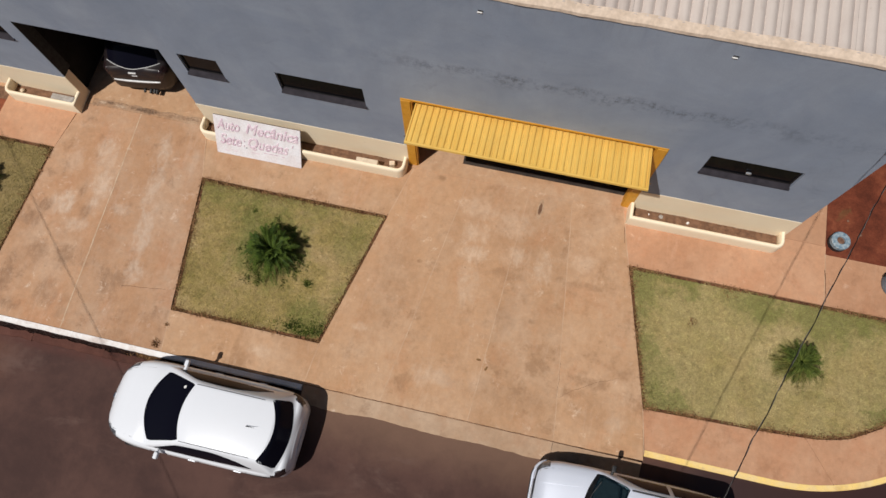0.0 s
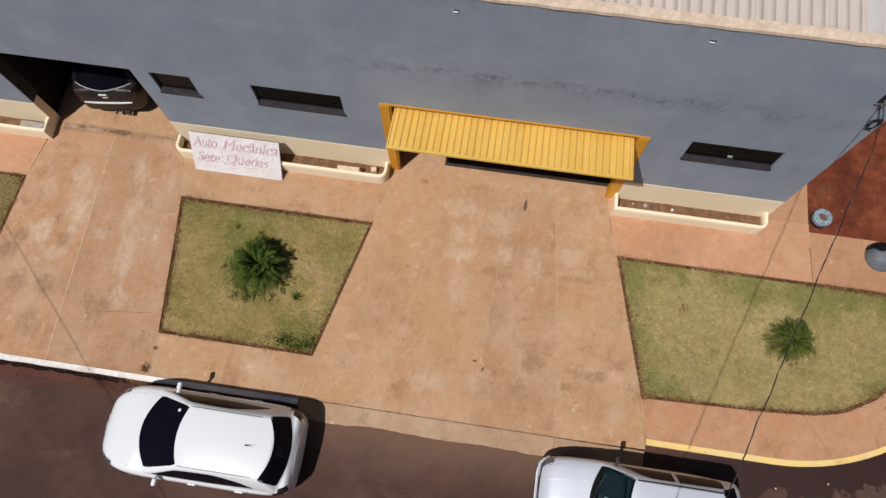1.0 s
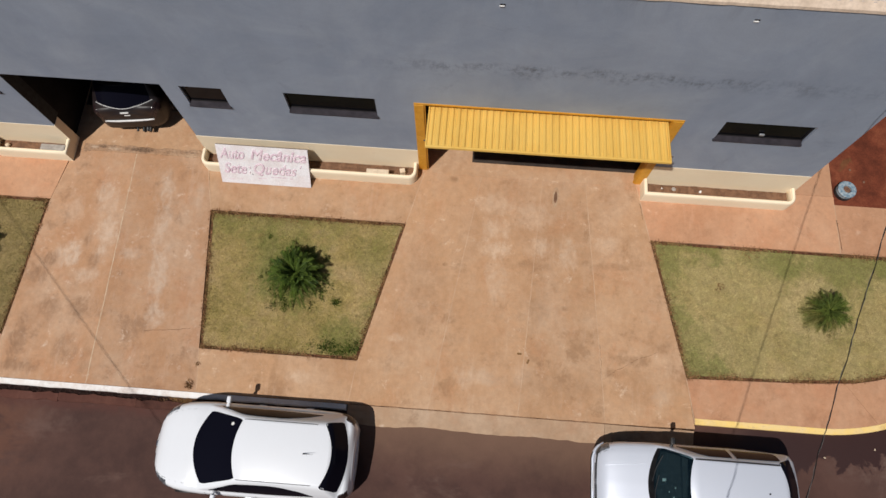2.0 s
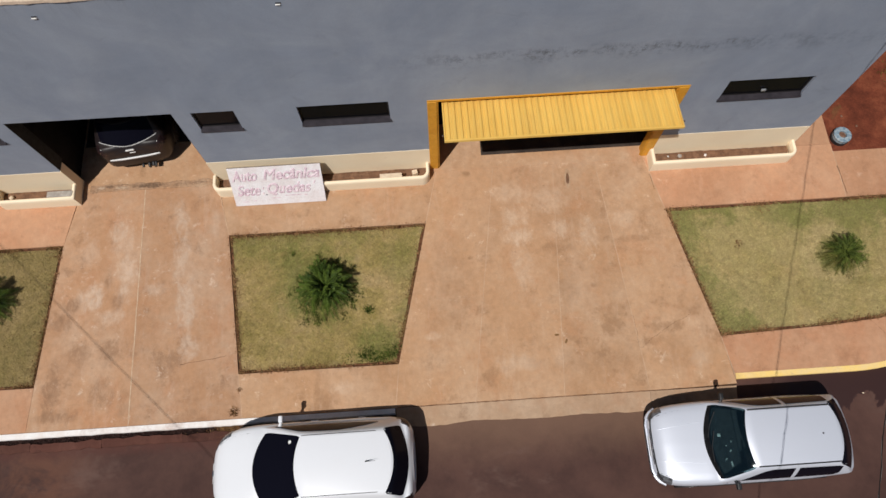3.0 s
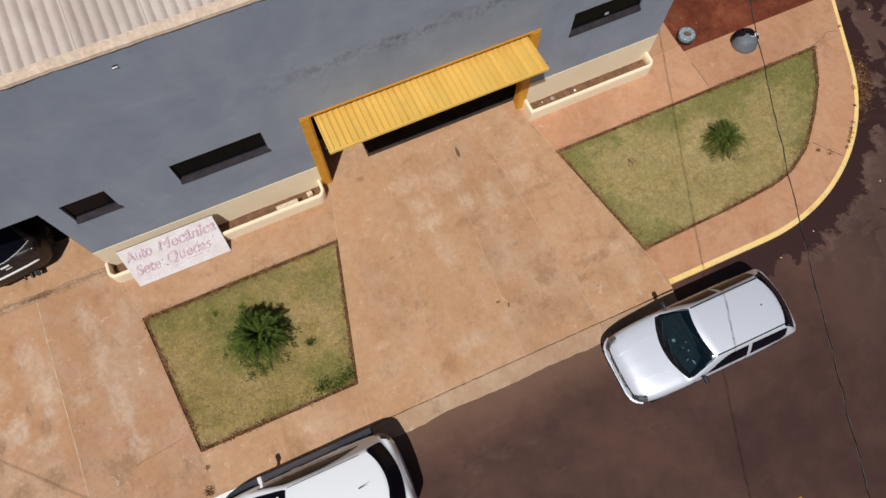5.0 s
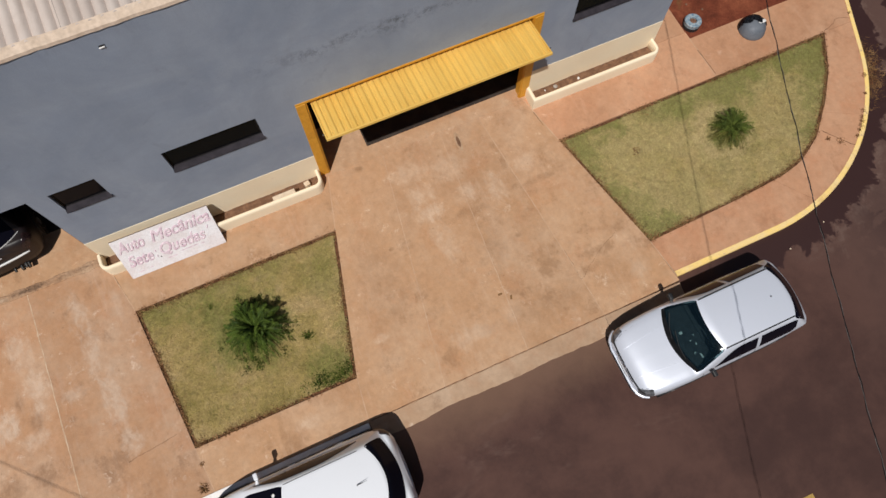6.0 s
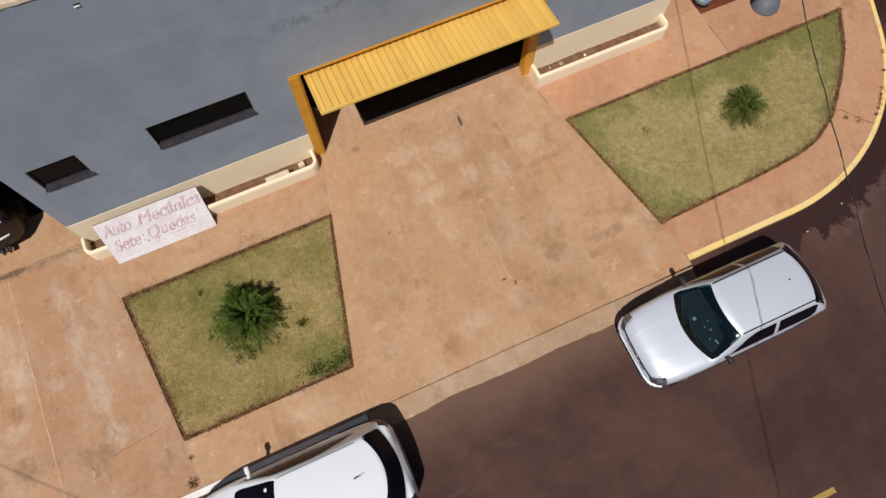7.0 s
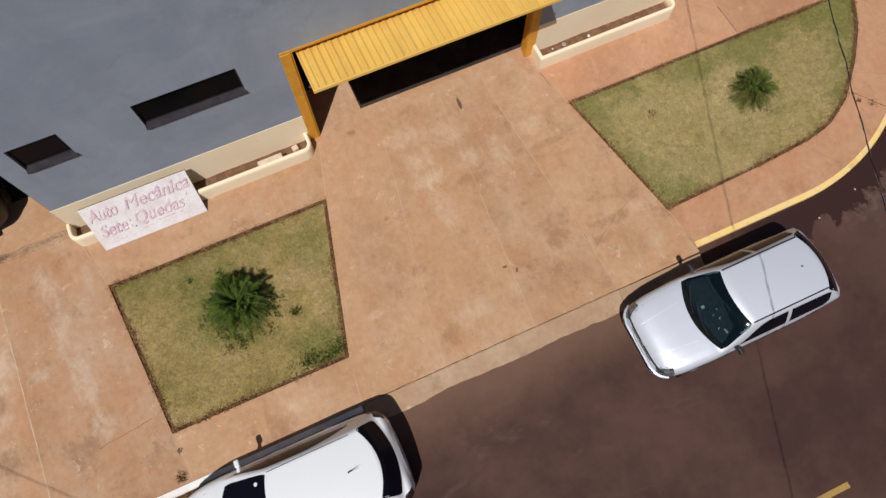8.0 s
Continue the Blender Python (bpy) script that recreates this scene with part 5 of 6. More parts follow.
        loop = [rows[0][k] for k in range(m)] + [rows[i][m] for i in range(n)] + [rows[n][k] for k in range(m, 0, -1)] + [rows[i][0] for i in range(n, 0, -1)]
        cx, cy = rows[n // 2][m // 2]
        return [(cx + (x - cx) * (1 - inset / 0.35), cy + (y - cy) * (1 - inset / 0.6)) for x, y in loop]

    holes = [edge_of(wind, 0.022), edge_of(rearg, 0.022)]
    for hole, outer_ in ((edge_of(wind, 0.048), edge_of(wind, 0.0)),):
        b, rows = bmesh.new(), []
        for p, q in zip(hole + hole[:1], outer_ + outer_[:1]):
            rows.append([Vector((*p, top(*p))) + 0.002 * out(*p), Vector((*q, top(*q))) + 0.002 * out(*q)])
        loft(rows, b, closed=False, caps=False)
        bmesh.ops.solidify(b, geom=list(b.faces), thickness=0.002)
        part("glass_border", b, M_COWL, ob, "black border of the windscreen")
    xs = sorted({*np.linspace(-L / 2, L / 2, 30).round(3), *np.linspace(rx0 - 0.06, wx0 + 0.06, 100).round(3), -L / 2 + 0.01, -L / 2 + 0.025, -L / 2 + 0.05, L / 2 - 0.01, L / 2 - 0.025, L / 2 - 0.05})
    half_v = [0, 0.08, 0.16, 0.24, 0.32, 0.40, 0.47] + [0.52 + 0.018 * k for k in range(24)] + [0.955, 0.972, 0.984, 0.992]
    vs = [-v for v in half_v[:0:-1]] + half_v
    body, rings = bmesh.new(), []
    for x in xs:
        w, low = W * wide(x / L + 0.5), profile(x)
        row = [Vector((x, w * v, top(x, w * v))) for v in vs]
        skirt = [Vector((x, y, z)) for y, z in low[6:]]
        rings.append([body.verts.new(p) for p in row + skirt + [Vector((x, -p.y, p.z)) for p in skirt[-2::-1]]])
    nv, total = len(vs), len(rings[0])
    centre = np.array([[(xs[i] + xs[i + 1]) / 2, W * (wide(xs[i] / L + 0.5)) * (vs[k] + vs[k + 1]) / 2] for i in range(len(xs) - 1) for k in range(nv - 1)])
    cut = inside(holes[0], centre) | inside(holes[1], centre)
    open_ = set()
    for i in range(len(xs) - 1):
        for k in range(nv - 1):
            here = cut[i * (nv - 1) + k]
            for di, dk, ends in ((1, 0, ((1, 0), (1, 1))), (-1, 0, ((0, 0), (0, 1))), (0, 1, ((0, 1), (1, 1))), (0, -1, ((0, 0), (1, 0)))):
                if here and 0 <= i + di < len(xs) - 1 and 0 <= k + dk < nv - 1 and not cut[(i + di) * (nv - 1) + k + dk]:
                    open_ |= {(i + a, k + c) for a, c in ends}
    for i, k in open_:                       # the hole's rim follows the glass
        v = rings[i][k]
        p, best = Vector((v.co.x, v.co.y)), None
        for hole in holes:
            for a, c in zip(hole, hole[1:] + hole[:1]):
                a, c = Vector(a), Vector(c)
                u = min(max((p - a).dot(c - a) / max((c - a).length_squared, 1e-9), 0.0), 1.0)
                q = a.lerp(c, u)
                if best is None or (q - p).length < (best - p).length:
                    best = q
        v.co = Vector((best.x, best.y, top(best.x, best.y)))
    for i in range(len(xs) - 1):
        for k in range(total):
            if k < nv - 1 and cut[i * (nv - 1) + k]:
                continue
            j = (k + 1) % total
            body.faces.new((rings[i][k], rings[i][j], rings[i + 1][j], rings[i + 1][k]))
    body.faces.new(rings[0][::-1])
    body.faces.new(rings[-1])
    bmesh.ops.recalc_face_normals(body, faces=list(body.faces))
    part("body", body, coat, ob, smooth=60)
    part("cabin_floor", box(rx0 + 0.25, wx0 + 0.1, -W + 0.14, W - 0.14, 0.36, 0.44, 0.03), M_CABIN, ob, "dark cabin floor and trim")
    # black strips along the roof's edges
    for sgn in (1, -1):
        pts = [Vector((x, sgn * wt * 0.985, top(x, wt * 0.985) + 0.002)) for x in np.linspace(*spec["strip_span"], 18)]
        part("roof_strip", tube(pts, spec.get("strip", 0.008), 6), M_BLACK, ob, "black roof drip strip")
    # cowl under the windscreen, wipers
    if spec["cowl"]:
        rows = []
        for k in range(25):
            v = 2 * k / 24 - 1
            y = wy0 * 0.97 * v
            x = wx0 - wbow0 * v * v
            rows.append([(x - 0.015, y), (x + spec["cowl"] * (1 - 0.5 * v * v), y)])
        pane("cowl", rows, M_COWL, "black plastic cowl")
    for y0, y1 in spec["wipers"]:
        at = lambda y, s: (wx0 - wbow0 * (y / wy0) ** 2 - s, y)
        pts = [at(y0, -0.02), at((y0 + y1) / 2, 0.03), at(y1, 0.10)]
        part("wiper", tube([Vector((x, y, top(x, y))) + 0.016 * out(x, y) for x, y in pts], 0.008, 6), M_BLACK, ob)
    # inside: dashboard, wheel, seats, shelf
    part("dashboard", box(cx1 - 0.62, cx1 - 0.02, -wb + 0.10, wb - 0.10, 0.62, deck(wx0 / L + 0.5) - 0.03, 0.05), M_CABIN, ob)
    dash_x = cx1 - 0.72
    part("steering_wheel", tube([(dash_x + 0.05 * math.sin(a), 0.34 + 0.18 * math.cos(a), 0.86 + 0.16 * math.sin(a)) for a in np.linspace(0, 2 * math.pi, 20)], 0.014, 6), M_BLACK, ob)
    for y in (0.34, -0.34):
        part("seat", box(dash_x - 0.75, dash_x - 0.22, y - 0.23, y + 0.23, 0.46, 0.64, 0.05), M_SEAT, ob)
        part("seat_back", box(-0.09, 0.09, y - 0.23, y + 0.23, 0.0, 0.58, 0.06, pose(dash_x - 0.76, 0, 0.58, 0, -14, 0)), M_SEAT, ob)
        part("headrest", box(-0.05, 0.05, y - 0.12, y + 0.12, 0.0, 0.15, 0.04, pose(dash_x - 0.93, 0, 1.14, 0, -10, 0)), M_SEAT, ob)
    part("rear_bench", box(max(dash_x - 1.72, cx0 + 0.5), max(dash_x - 1.20, cx0 + 1.0), -0.60, 0.60, 0.46, 0.66, 0.05), M_SEAT, ob)
    part("rear_seat_back", box(-0.08, 0.08, -0.56, 0.56, 0.0, 0.42, 0.05, pose(max(dash_x - 1.72, cx0 + 0.52), 0, 0.58, 0, -12, 0)), M_SEAT, ob)
    if spec.get("papers"):
        for k, (dx, y, sx, sy) in enumerate(((-0.24, -0.12, 0.07, 0.06), (-0.34, 0.10, 0.03, 0.02), (-0.42, 0.20, 0.04, 0.025), (-0.46, 0.02, 0.03, 0.02), (-0.40, 0.46, 0.10, 0.03), (-0.30, 0.36, 0.02, 0.05))):
            part("paper", box(-sx / 2, sx / 2, -sy / 2, sy / 2, 0, 0.012, 0.003, pose(cx1 + dx, y, deck(wx0 / L + 0.5) - 0.028, 0, 0, 25 * k)), M_PAPER, ob, "pale paper on the dashboard")
    if spec.get("sticker"):
        x, y = wx1 + 0.09, -wy1 + 0.10
        bm_ = lathe([(0.035, 0.0), (0.035, 0.004)], 14)
        bmesh.ops.transform(bm_, matrix=Matrix.Translation(Vector((x, y, top(x, y))) + 0.009 * out(x, y)) @ out(x, y).to_track_quat("Z", "Y").to_matrix().to_4x4(), verts=bm_.verts)
        part("sticker", bm_, M_PAPER, ob, "round pale windscreen sticker")
    # mirrors
    mx = cx1 - spec["mirror_back"]
    mz = deck(mx / L + 0.5) + 0.02
    for sgn in (1, -1):
        y0 = W * wide(mx / L + 0.5) - 0.10
        mirror = part("mirror", box(-0.045, 0.045, y0 + 0.07, y0 + 0.215, -0.055, 0.055, 0.026, pose(0, 0, 0, 0, 0, 0) @ Matrix.Translation((mx, 0, mz + 0.06)) @ Matrix.Diagonal((1, sgn, 1, 1))), spec["mirror"] or coat, ob)
        bmesh_ = tube([(mx + 0.03, sgn * (y0 + 0.0), mz - 0.01), (mx + 0.015, sgn * (y0 + 0.05), mz + 0.02), (mx, sgn * (y0 + 0.11), mz + 0.045)], [0.045, 0.034, 0.022], 8)
        part("stalk", bmesh_, spec["mirror"] or coat, mirror)
    # lamps, grille, bumpers, plates
    lx = L / 2
    for sgn in (1, -1):
        for nm, s0, s1, rows_, mt, proud in (("headlight", *spec["headlight"], (3, 4, 5, 6), M_LAMP, 1.012), ("taillight", *spec["taillight"], spec["tail_rows"], spec.get("tail", M_TAIL), 1.012)):
            b, strip = bmesh.new(), []
            for k in range(9):
                x = -L / 2 + L * (s0 + (s1 - s0) * k / 8)
                half = profile(x)
                strip.append([(x, sgn * half[r][0] * proud + sgn * 0.004, half[r][1] + (0.006 if r == rows_[0] else 0)) for r in rows_])
            loft(strip, b, closed=False, caps=False)
            made_ = bmesh.ops.extrude_face_region(b, geom=list(b.faces))
            for g in made_["geom"]:
                if isinstance(g, bmesh.types.BMVert):
                    g.co.y -= sgn * 0.03
            bmesh.ops.recalc_face_normals(b, faces=list(b.faces))
            part(nm, b, mt, ob, "clear headlight lens" if nm == "headlight" else "red tail lamp lens", smooth=40)
    gx = L / 2
    part("grille", box(-0.03, 0.022, -0.30, 0.30, 0.0, 0.06, 0.012, pose(gx - 0.028, 0, deck(0.985) - 0.12)), M_BLACK, ob, "dark front grille")
    part("badge", box(-0.02, 0.012, -0.06, 0.06, -0.05, 0.05, 0.018, pose(gx - 0.02, 0, deck(0.985) - 0.03)), M_CHROME, ob, "bright badge")
    part("air_intake", box(-0.03, 0.012, -0.50, 0.50, 0.0, 0.11, 0.02, pose(gx - 0.012, 0, 0.29)), M_BLACK, ob, "dark lower air intake")
    def nose_line(z, out, span):
        """A line round the nose at the height z, standing out from the body."""
        pts = []
        for y in np.linspace(-span * W, span * W, 25):
            lo_, hi_ = 0.80, 1.0
            for _ in range(24):
                mid = (lo_ + hi_) / 2
                half = profile(mid * L - L / 2)
                reach = float(np.interp(z, [q[1] for q in half[::-1]], [q[0] for q in half[::-1]])) if z < half[0][1] else 0.0
                lo_, hi_ = (mid, hi_) if reach > abs(y) else (lo_, mid)
            pts.append((lo_ * L - L / 2 + out, y * (1 + 0.006), z))
        return pts

    if spec.get("nose"):
        part("bonnet_edge_gap", tube(nose_line(0.64, 0.002, 0.80), 0.019, 6), M_BLACK, ob, "dark gap between bonnet and bumper")
        lip = nose_line(0.48, 0.012, 0.90)
        part("bumper_lip", tube(lip, 0.035, 8), coat, ob, "silver bumper lip")
        part("bumper_strip", tube([(x + 0.03, y, z + 0.02) for x, y, z in lip[3:-3]], 0.012, 6), M_BLACK, ob, "dark bumper strip")
        part("grille_bar", tube(nose_line(0.615, 0.012, 0.42), 0.010, 6), M_CHROME, ob, "bright grille bar")
        for sgn in (1, -1):
            pts = [(x, sgn * (0.30 + 0.10 * (gx - x) / 0.9), deck(x / L + 0.5) + 0.026 - 0.02 * ((gx - x) < 0.1)) for x in np.linspace(cx1 + 0.14, gx - 0.12, 14)]
            part("bonnet_crease", tube(pts, 0.006, 5), coat, ob)
    for x, nm in ((gx + 0.004, "front_plate"), (-gx - 0.004, "rear_plate")):
        plate = part(nm, box(-0.008, 0.008, -0.20, 0.20, 0.0, 0.13, 0.003, pose(x, 0, 0.44 if x > 0 else 0.46)), M_PLATE, ob, "grey number plate")
        part("plate_bar", box(-0.0095, 0.0095, -0.15, 0.15, 0.045, 0.09, 0.0, pose(x, 0, 0.44 if x > 0 else 0.46)), M_BLACK, plate)
    b = bmesh.new()
    ring_ = []
    for k in range(17):
        y = W * (-0.74 + 1.48 * k / 16)
        x = -gx - 0.02 + 0.16 * abs(y / W) ** 3
        ring_.append([(x, y, 0.32), (x - 0.012, y, 0.44), (x, y, 0.58), (x + 0.1, y, 0.60), (x + 0.1, y, 0.30)])
    loft(ring_, b)
    bmesh.ops.recalc_face_normals(b, faces=list(b.faces))
    part("rear_bumper", b, spec["bumper"] or coat, ob, smooth=40)
    if spec.get("trim"):
        part("bumper_trim", tube([(-gx - 0.02 + 0.10 * abs(y / W) ** 3, y, 0.625) for y in np.linspace(-0.58, 0.58, 13)], 0.026, 8), M_PLATE, ob, "pale bumper strip")
        part("tailgate_trim", tube([(x, y, top(x, y) + 0.012) for x, y in ((rx0 - 0.02 + rbow0 * (y / ry0) ** 2, y) for y in np.linspace(-0.66, 0.66, 25))], 0.009, 6), M_PLATE, ob, "bright tailgate trim")
        part("rear_badge", box(-0.02, 0.02, -0.10, 0.10, -0.022, 0.022, 0.014, pose(-gx + 0.01, 0, 0.93)), M_PLATE, ob, "bright badge")
        part("rear_script", box(-0.01, 0.012, -0.07, 0.07, -0.012, 0.012, 0.004, pose(-gx - 0.005, -0.03, 0.84)), M_PLATE, ob, "small bright lettering bar")
        for y, z, r in ((0.02, 0.24, 0.030), (0.16, 0.22, 0.034), (0.26, 0.22, 0.045), (0.31, 0.20, 0.035)):
            part("exhaust_pipe", tube([(-gx + 0.35, -y, z + 0.02), (-gx + 0.05, -y, z), (-gx - 0.07, -y, z - 0.03)], r, 10), M_BLACK, ob, "dark exhaust pipe")
    # shut lines of the bonnet and doors
    for sgn in (1, -1):
        pts = []
        for k in range(12):
            x = cx1 + 0.08 + (L / 2 - 0.10 - cx1 - 0.08) * k / 11
            half = profile(x)
            pts.append((x, sgn * (half[2][0] * 0.35 + half[3][0] * 0.65), half[2][1] * 0.35 + half[3][1] * 0.65 - 0.001))
        part("bonnet_gap", tube(pts, 0.0045, 5), M_BLACK, ob, "dark bonnet gap")
        for share in spec["doors"]:
            half = profile(share * L - L / 2)
            part("door_gap", tube([(share * L - L / 2, sgn * (y + 0.001), z) for y, z in half[4:9]], 0.005, 5), M_BLACK, ob, "dark door gap")
        for share in spec["handles"]:
            x = share * L - L / 2
            half = profile(x)
            part("door_handle", box(x - 0.08, x + 0.08, -0.014, 0.02, -0.014, 0.014, 0.006, pose(0, sgn * half[5][0], half[5][1] - 0.02)), spec["mirror"] or coat, ob)
        if spec.get("moulding", True):
            part("moulding", tube([(x, sgn * (profile(x)[6][0] + 0.004), profile(x)[6][1]) for x in np.linspace(-L * 0.28, L * 0.27, 16)], 0.014, 6), spec["mirror"] or coat, ob)
    if spec.get("antenna"):
        ax, ay = spec["antenna"]
        az = top(ax, ay) + 0.005
        part("antenna", tube([(ax, ay, az - 0.02), (ax, ay, az + 0.02), (ax - 0.14, ay, az + 0.06), (ax - 0.20, ay, az + 0.08)], [0.020, 0.010, 0.004, 0.002], 6), M_BLACK, ob)
    if spec.get("roof_stub"):
        ax, ay = spec["roof_stub"]
        part("antenna_stub", lathe([(0.016, -0.01), (0.016, 0.012), (0.010, 0.03), (0.003, 0.032)], 10, None, (ax, ay, top(ax, ay))), M_BLACK, ob, "black antenna stub")
    # wheels
    for x in (spec["axle_front"] * L - L / 2, spec["axle_rear"] * L - L / 2):
        for sgn in (1, -1):
            turn = pose(x, sgn * (W - 0.115), 0.29, -90 * sgn, 0, 0)
            arch = lathe([(0.35, 0.0), (0.35, 0.118), (0.30, 0.121), (0.30, 0.0)], 28)
            bmesh.ops.transform(arch, matrix=turn, verts=arch.verts)
            part("wheel_arch", arch, M_BLACK, ob)
            t_ = lathe([(0.20, -0.09), (0.27, -0.09), (0.29, -0.06), (0.29, 0.09), (0.27, 0.122), (0.20, 0.124)], 28)
            bmesh.ops.transform(t_, matrix=turn, verts=t_.verts)
            wheel = part("wheel", t_, M_RUBBER, ob, "black tyre", smooth=40)
            r_ = lathe([(0.20, 0.10), (0.20, 0.125), (0.17, 0.118), (0.05, 0.128), (0.02, 0.130)], 20)
            bmesh.ops.transform(r_, matrix=turn, verts=r_.verts)
            part("rim", r_, M_ALLOY, wheel, "grey wheel rim")
    return ob


WHITE = dict(length=4.17, width=1.84, roof=1.48, belt=0.93, belt_half=0.825, roof_half=0.585,
             plan=[(0, 0.66), (0.012, 0.79), (0.04, 0.90), (0.12, 0.975), (0.3, 1.0), (0.7, 1.0), (0.83, 0.965), (0.91, 0.88), (0.96, 0.74), (0.988, 0.55), (1, 0.38)],
             deck=[(0, 0.72), (0.010, 0.90), (0.028, 0.99), (0.08, 0.99), (0.2, 0.95), (0.5, 0.92), (0.70, 0.92), (0.78, 0.945), (0.88, 0.88), (0.95, 0.78), (0.985, 0.66), (1, 0.56)],
             windscreen=((1.17, 0.72, 0.26), (0.25, 0.57, 0.12)), rear_glass=((-1.985, 0.68, 0.15, 1.04), (-1.71, 0.61, 0.19)), strip_span=(0.10, -1.38),
             side_panes=((0.72, -1.40, ((0, 0.965), (0.5, 0.975), (1, 1.06)), ((0, 0.99), (0.12, 1.15), (0.3, 1.32), (0.6, 1.35), (0.85, 1.24), (1, 1.075))),), cowl=0.0, wipers=(),
             mirror=None, mirror_back=0.56, headlight=(0.90, 0.985), taillight=(0.004, 0.075), tail_rows=(3, 4, 5), bumper=None, doors=(0.70, 0.45, 0.20), handles=(0.49, 0.25),
             axle_front=0.805, axle_rear=0.195, antenna=(-1.17, 0.0), sticker=True, moulding=False, strip=0.006, tail=M_TAIL_DARK)
SILVER = dict(length=4.02, width=1.68, roof=1.41, belt=0.90, belt_half=0.790, roof_half=0.555,
              plan=[(0, 0.78), (0.012, 0.86), (0.04, 0.92), (0.12, 0.97), (0.3, 1.0), (0.7, 1.0), (0.86, 0.975), (0.93, 0.92), (0.97, 0.82), (0.99, 0.70), (1, 0.58)],
              deck=[(0, 0.78), (0.012, 0.88), (0.03, 0.93), (0.1, 0.93), (0.3, 0.91), (0.6, 0.90), (0.70, 0.91), (0.80, 0.87), (0.90, 0.81), (0.96, 0.74), (0.985, 0.65), (1, 0.55)],
              windscreen=((0.90, 0.745, 0.16), (0.29, 0.565, 0.09)), rear_glass=((-1.955, 0.70, 0.14, 0.97), (-1.61, 0.59, 0.16)), strip_span=(0.17, -1.46),
              side_panes=((0.42, -0.57, ((0, 0.935), (1, 0.935)), ((0, 0.96), (0.45, 1.25), (0.6, 1.28), (1, 1.28))), (-0.655, -1.53, ((0, 0.935), (0.86, 0.945), (1, 1.03)), ((0, 1.28), (0.9, 1.265), (1, 1.24)))),
              cowl=0.10, nose=True, strip=0.015, wipers=((0.40, -0.20), (-0.08, -0.58)),
              mirror=M_BLACK, mirror_back=0.40, headlight=(0.930, 0.990), taillight=(0.004, 0.04), tail_rows=(4, 5, 6), bumper=M_SILVER_CAR, doors=(0.66, 0.35), handles=(0.40,),
              axle_front=0.80, axle_rear=0.185, papers=True, antenna=None, roof_stub=(-1.21, 0.0))
DARK = dict(WHITE, length=4.1, width=1.74, belt_half=0.78, roof_half=0.56, windscreen=((1.15, 0.70, 0.26), (0.25, 0.55, 0.12)), rear_glass=((-1.96, 0.62, 0.20, 1.02), (-1.62, 0.56, 0.17)),
            moulding=True, antenna=None, sticker=None, trim=True, taillight=(0.0, 0.06))

car("parked_car", "white compact car with black-tinted windows, parked at the kerb", pose(-5.215, -6.795, ROAD_Z, 0, 0, 180), WHITE, M_WHITE_CAR, M_GLASS_DARK)
car("parked_car", "silver two-door hatchback with black mirrors, parked at the kerb", pose(3.825, -6.85, ROAD_Z, 0, 0, 180), SILVER, M_SILVER_CAR, M_GLASS_CLEAR)
car("garage_car", "dark car with bright trim standing in the garage, tail outward", pose(-9.60, 2.50, 0.001, 0, 0, 97), DARK, M_DARK_CAR, M_GLASS_DARK)


# ---- plants ----
def frond_mesh(name, length, rise, droop, pairs, leaflet, width, material, seed):
    """One feather leaf: a curved stalk along +x with slim leaflets on both sides."""
    rnd = random.Random(seed)
    verts, faces = [], []
    bend = rnd.uniform(-0.10, 0.10) * length
    stalk = lambda t: Vector((length * t * (1 - 0.16 * t * t), bend * t * t, rise * t - droop * t * t))
    for k in range(7):
        p = stalk(k / 6)
        w = 0.008 * (1 - 0.8 * k / 6)
        verts += [p + Vector((0, w, 0)), p - Vector((0, w, 0))]
        if k:
            a = 2 * k
            faces.append((a - 2, a - 1, a + 1, a))
    for k in range(pairs):
        t = 0.14 + 0.86 * k / (pairs - 1)
        p = stalk(t)
        l = leaflet * math.sin(math.pi * (0.20 + 0.72 * t)) * rnd.uniform(0.75, 1.2)
        for sgn in (1, -1):
            if rnd.random() < 0.06:
                continue
            away = Vector((0.75 + rnd.uniform(-0.2, 0.25), sgn, 0.35 + rnd.uniform(-0.25, 0.2))).normalized() * l
            drop = Vector((0, 0, -0.30 * l))
            along_ = Vector((width, 0, 0))
            n = len(verts)
            verts += [p - along_, p + along_, p + away * 0.6 + along_ * 0.9, p + away + drop, p + away * 0.6 - along_ * 0.9]
            faces += [(n, n + 1, n + 2, n + 4), (n + 4, n + 2, n + 3)]
    mesh = bpy.data.meshes.new(name)
    mesh.from_pydata([tuple(v) for v in verts], [], faces)
    mesh.materials.append(material)
    return mesh


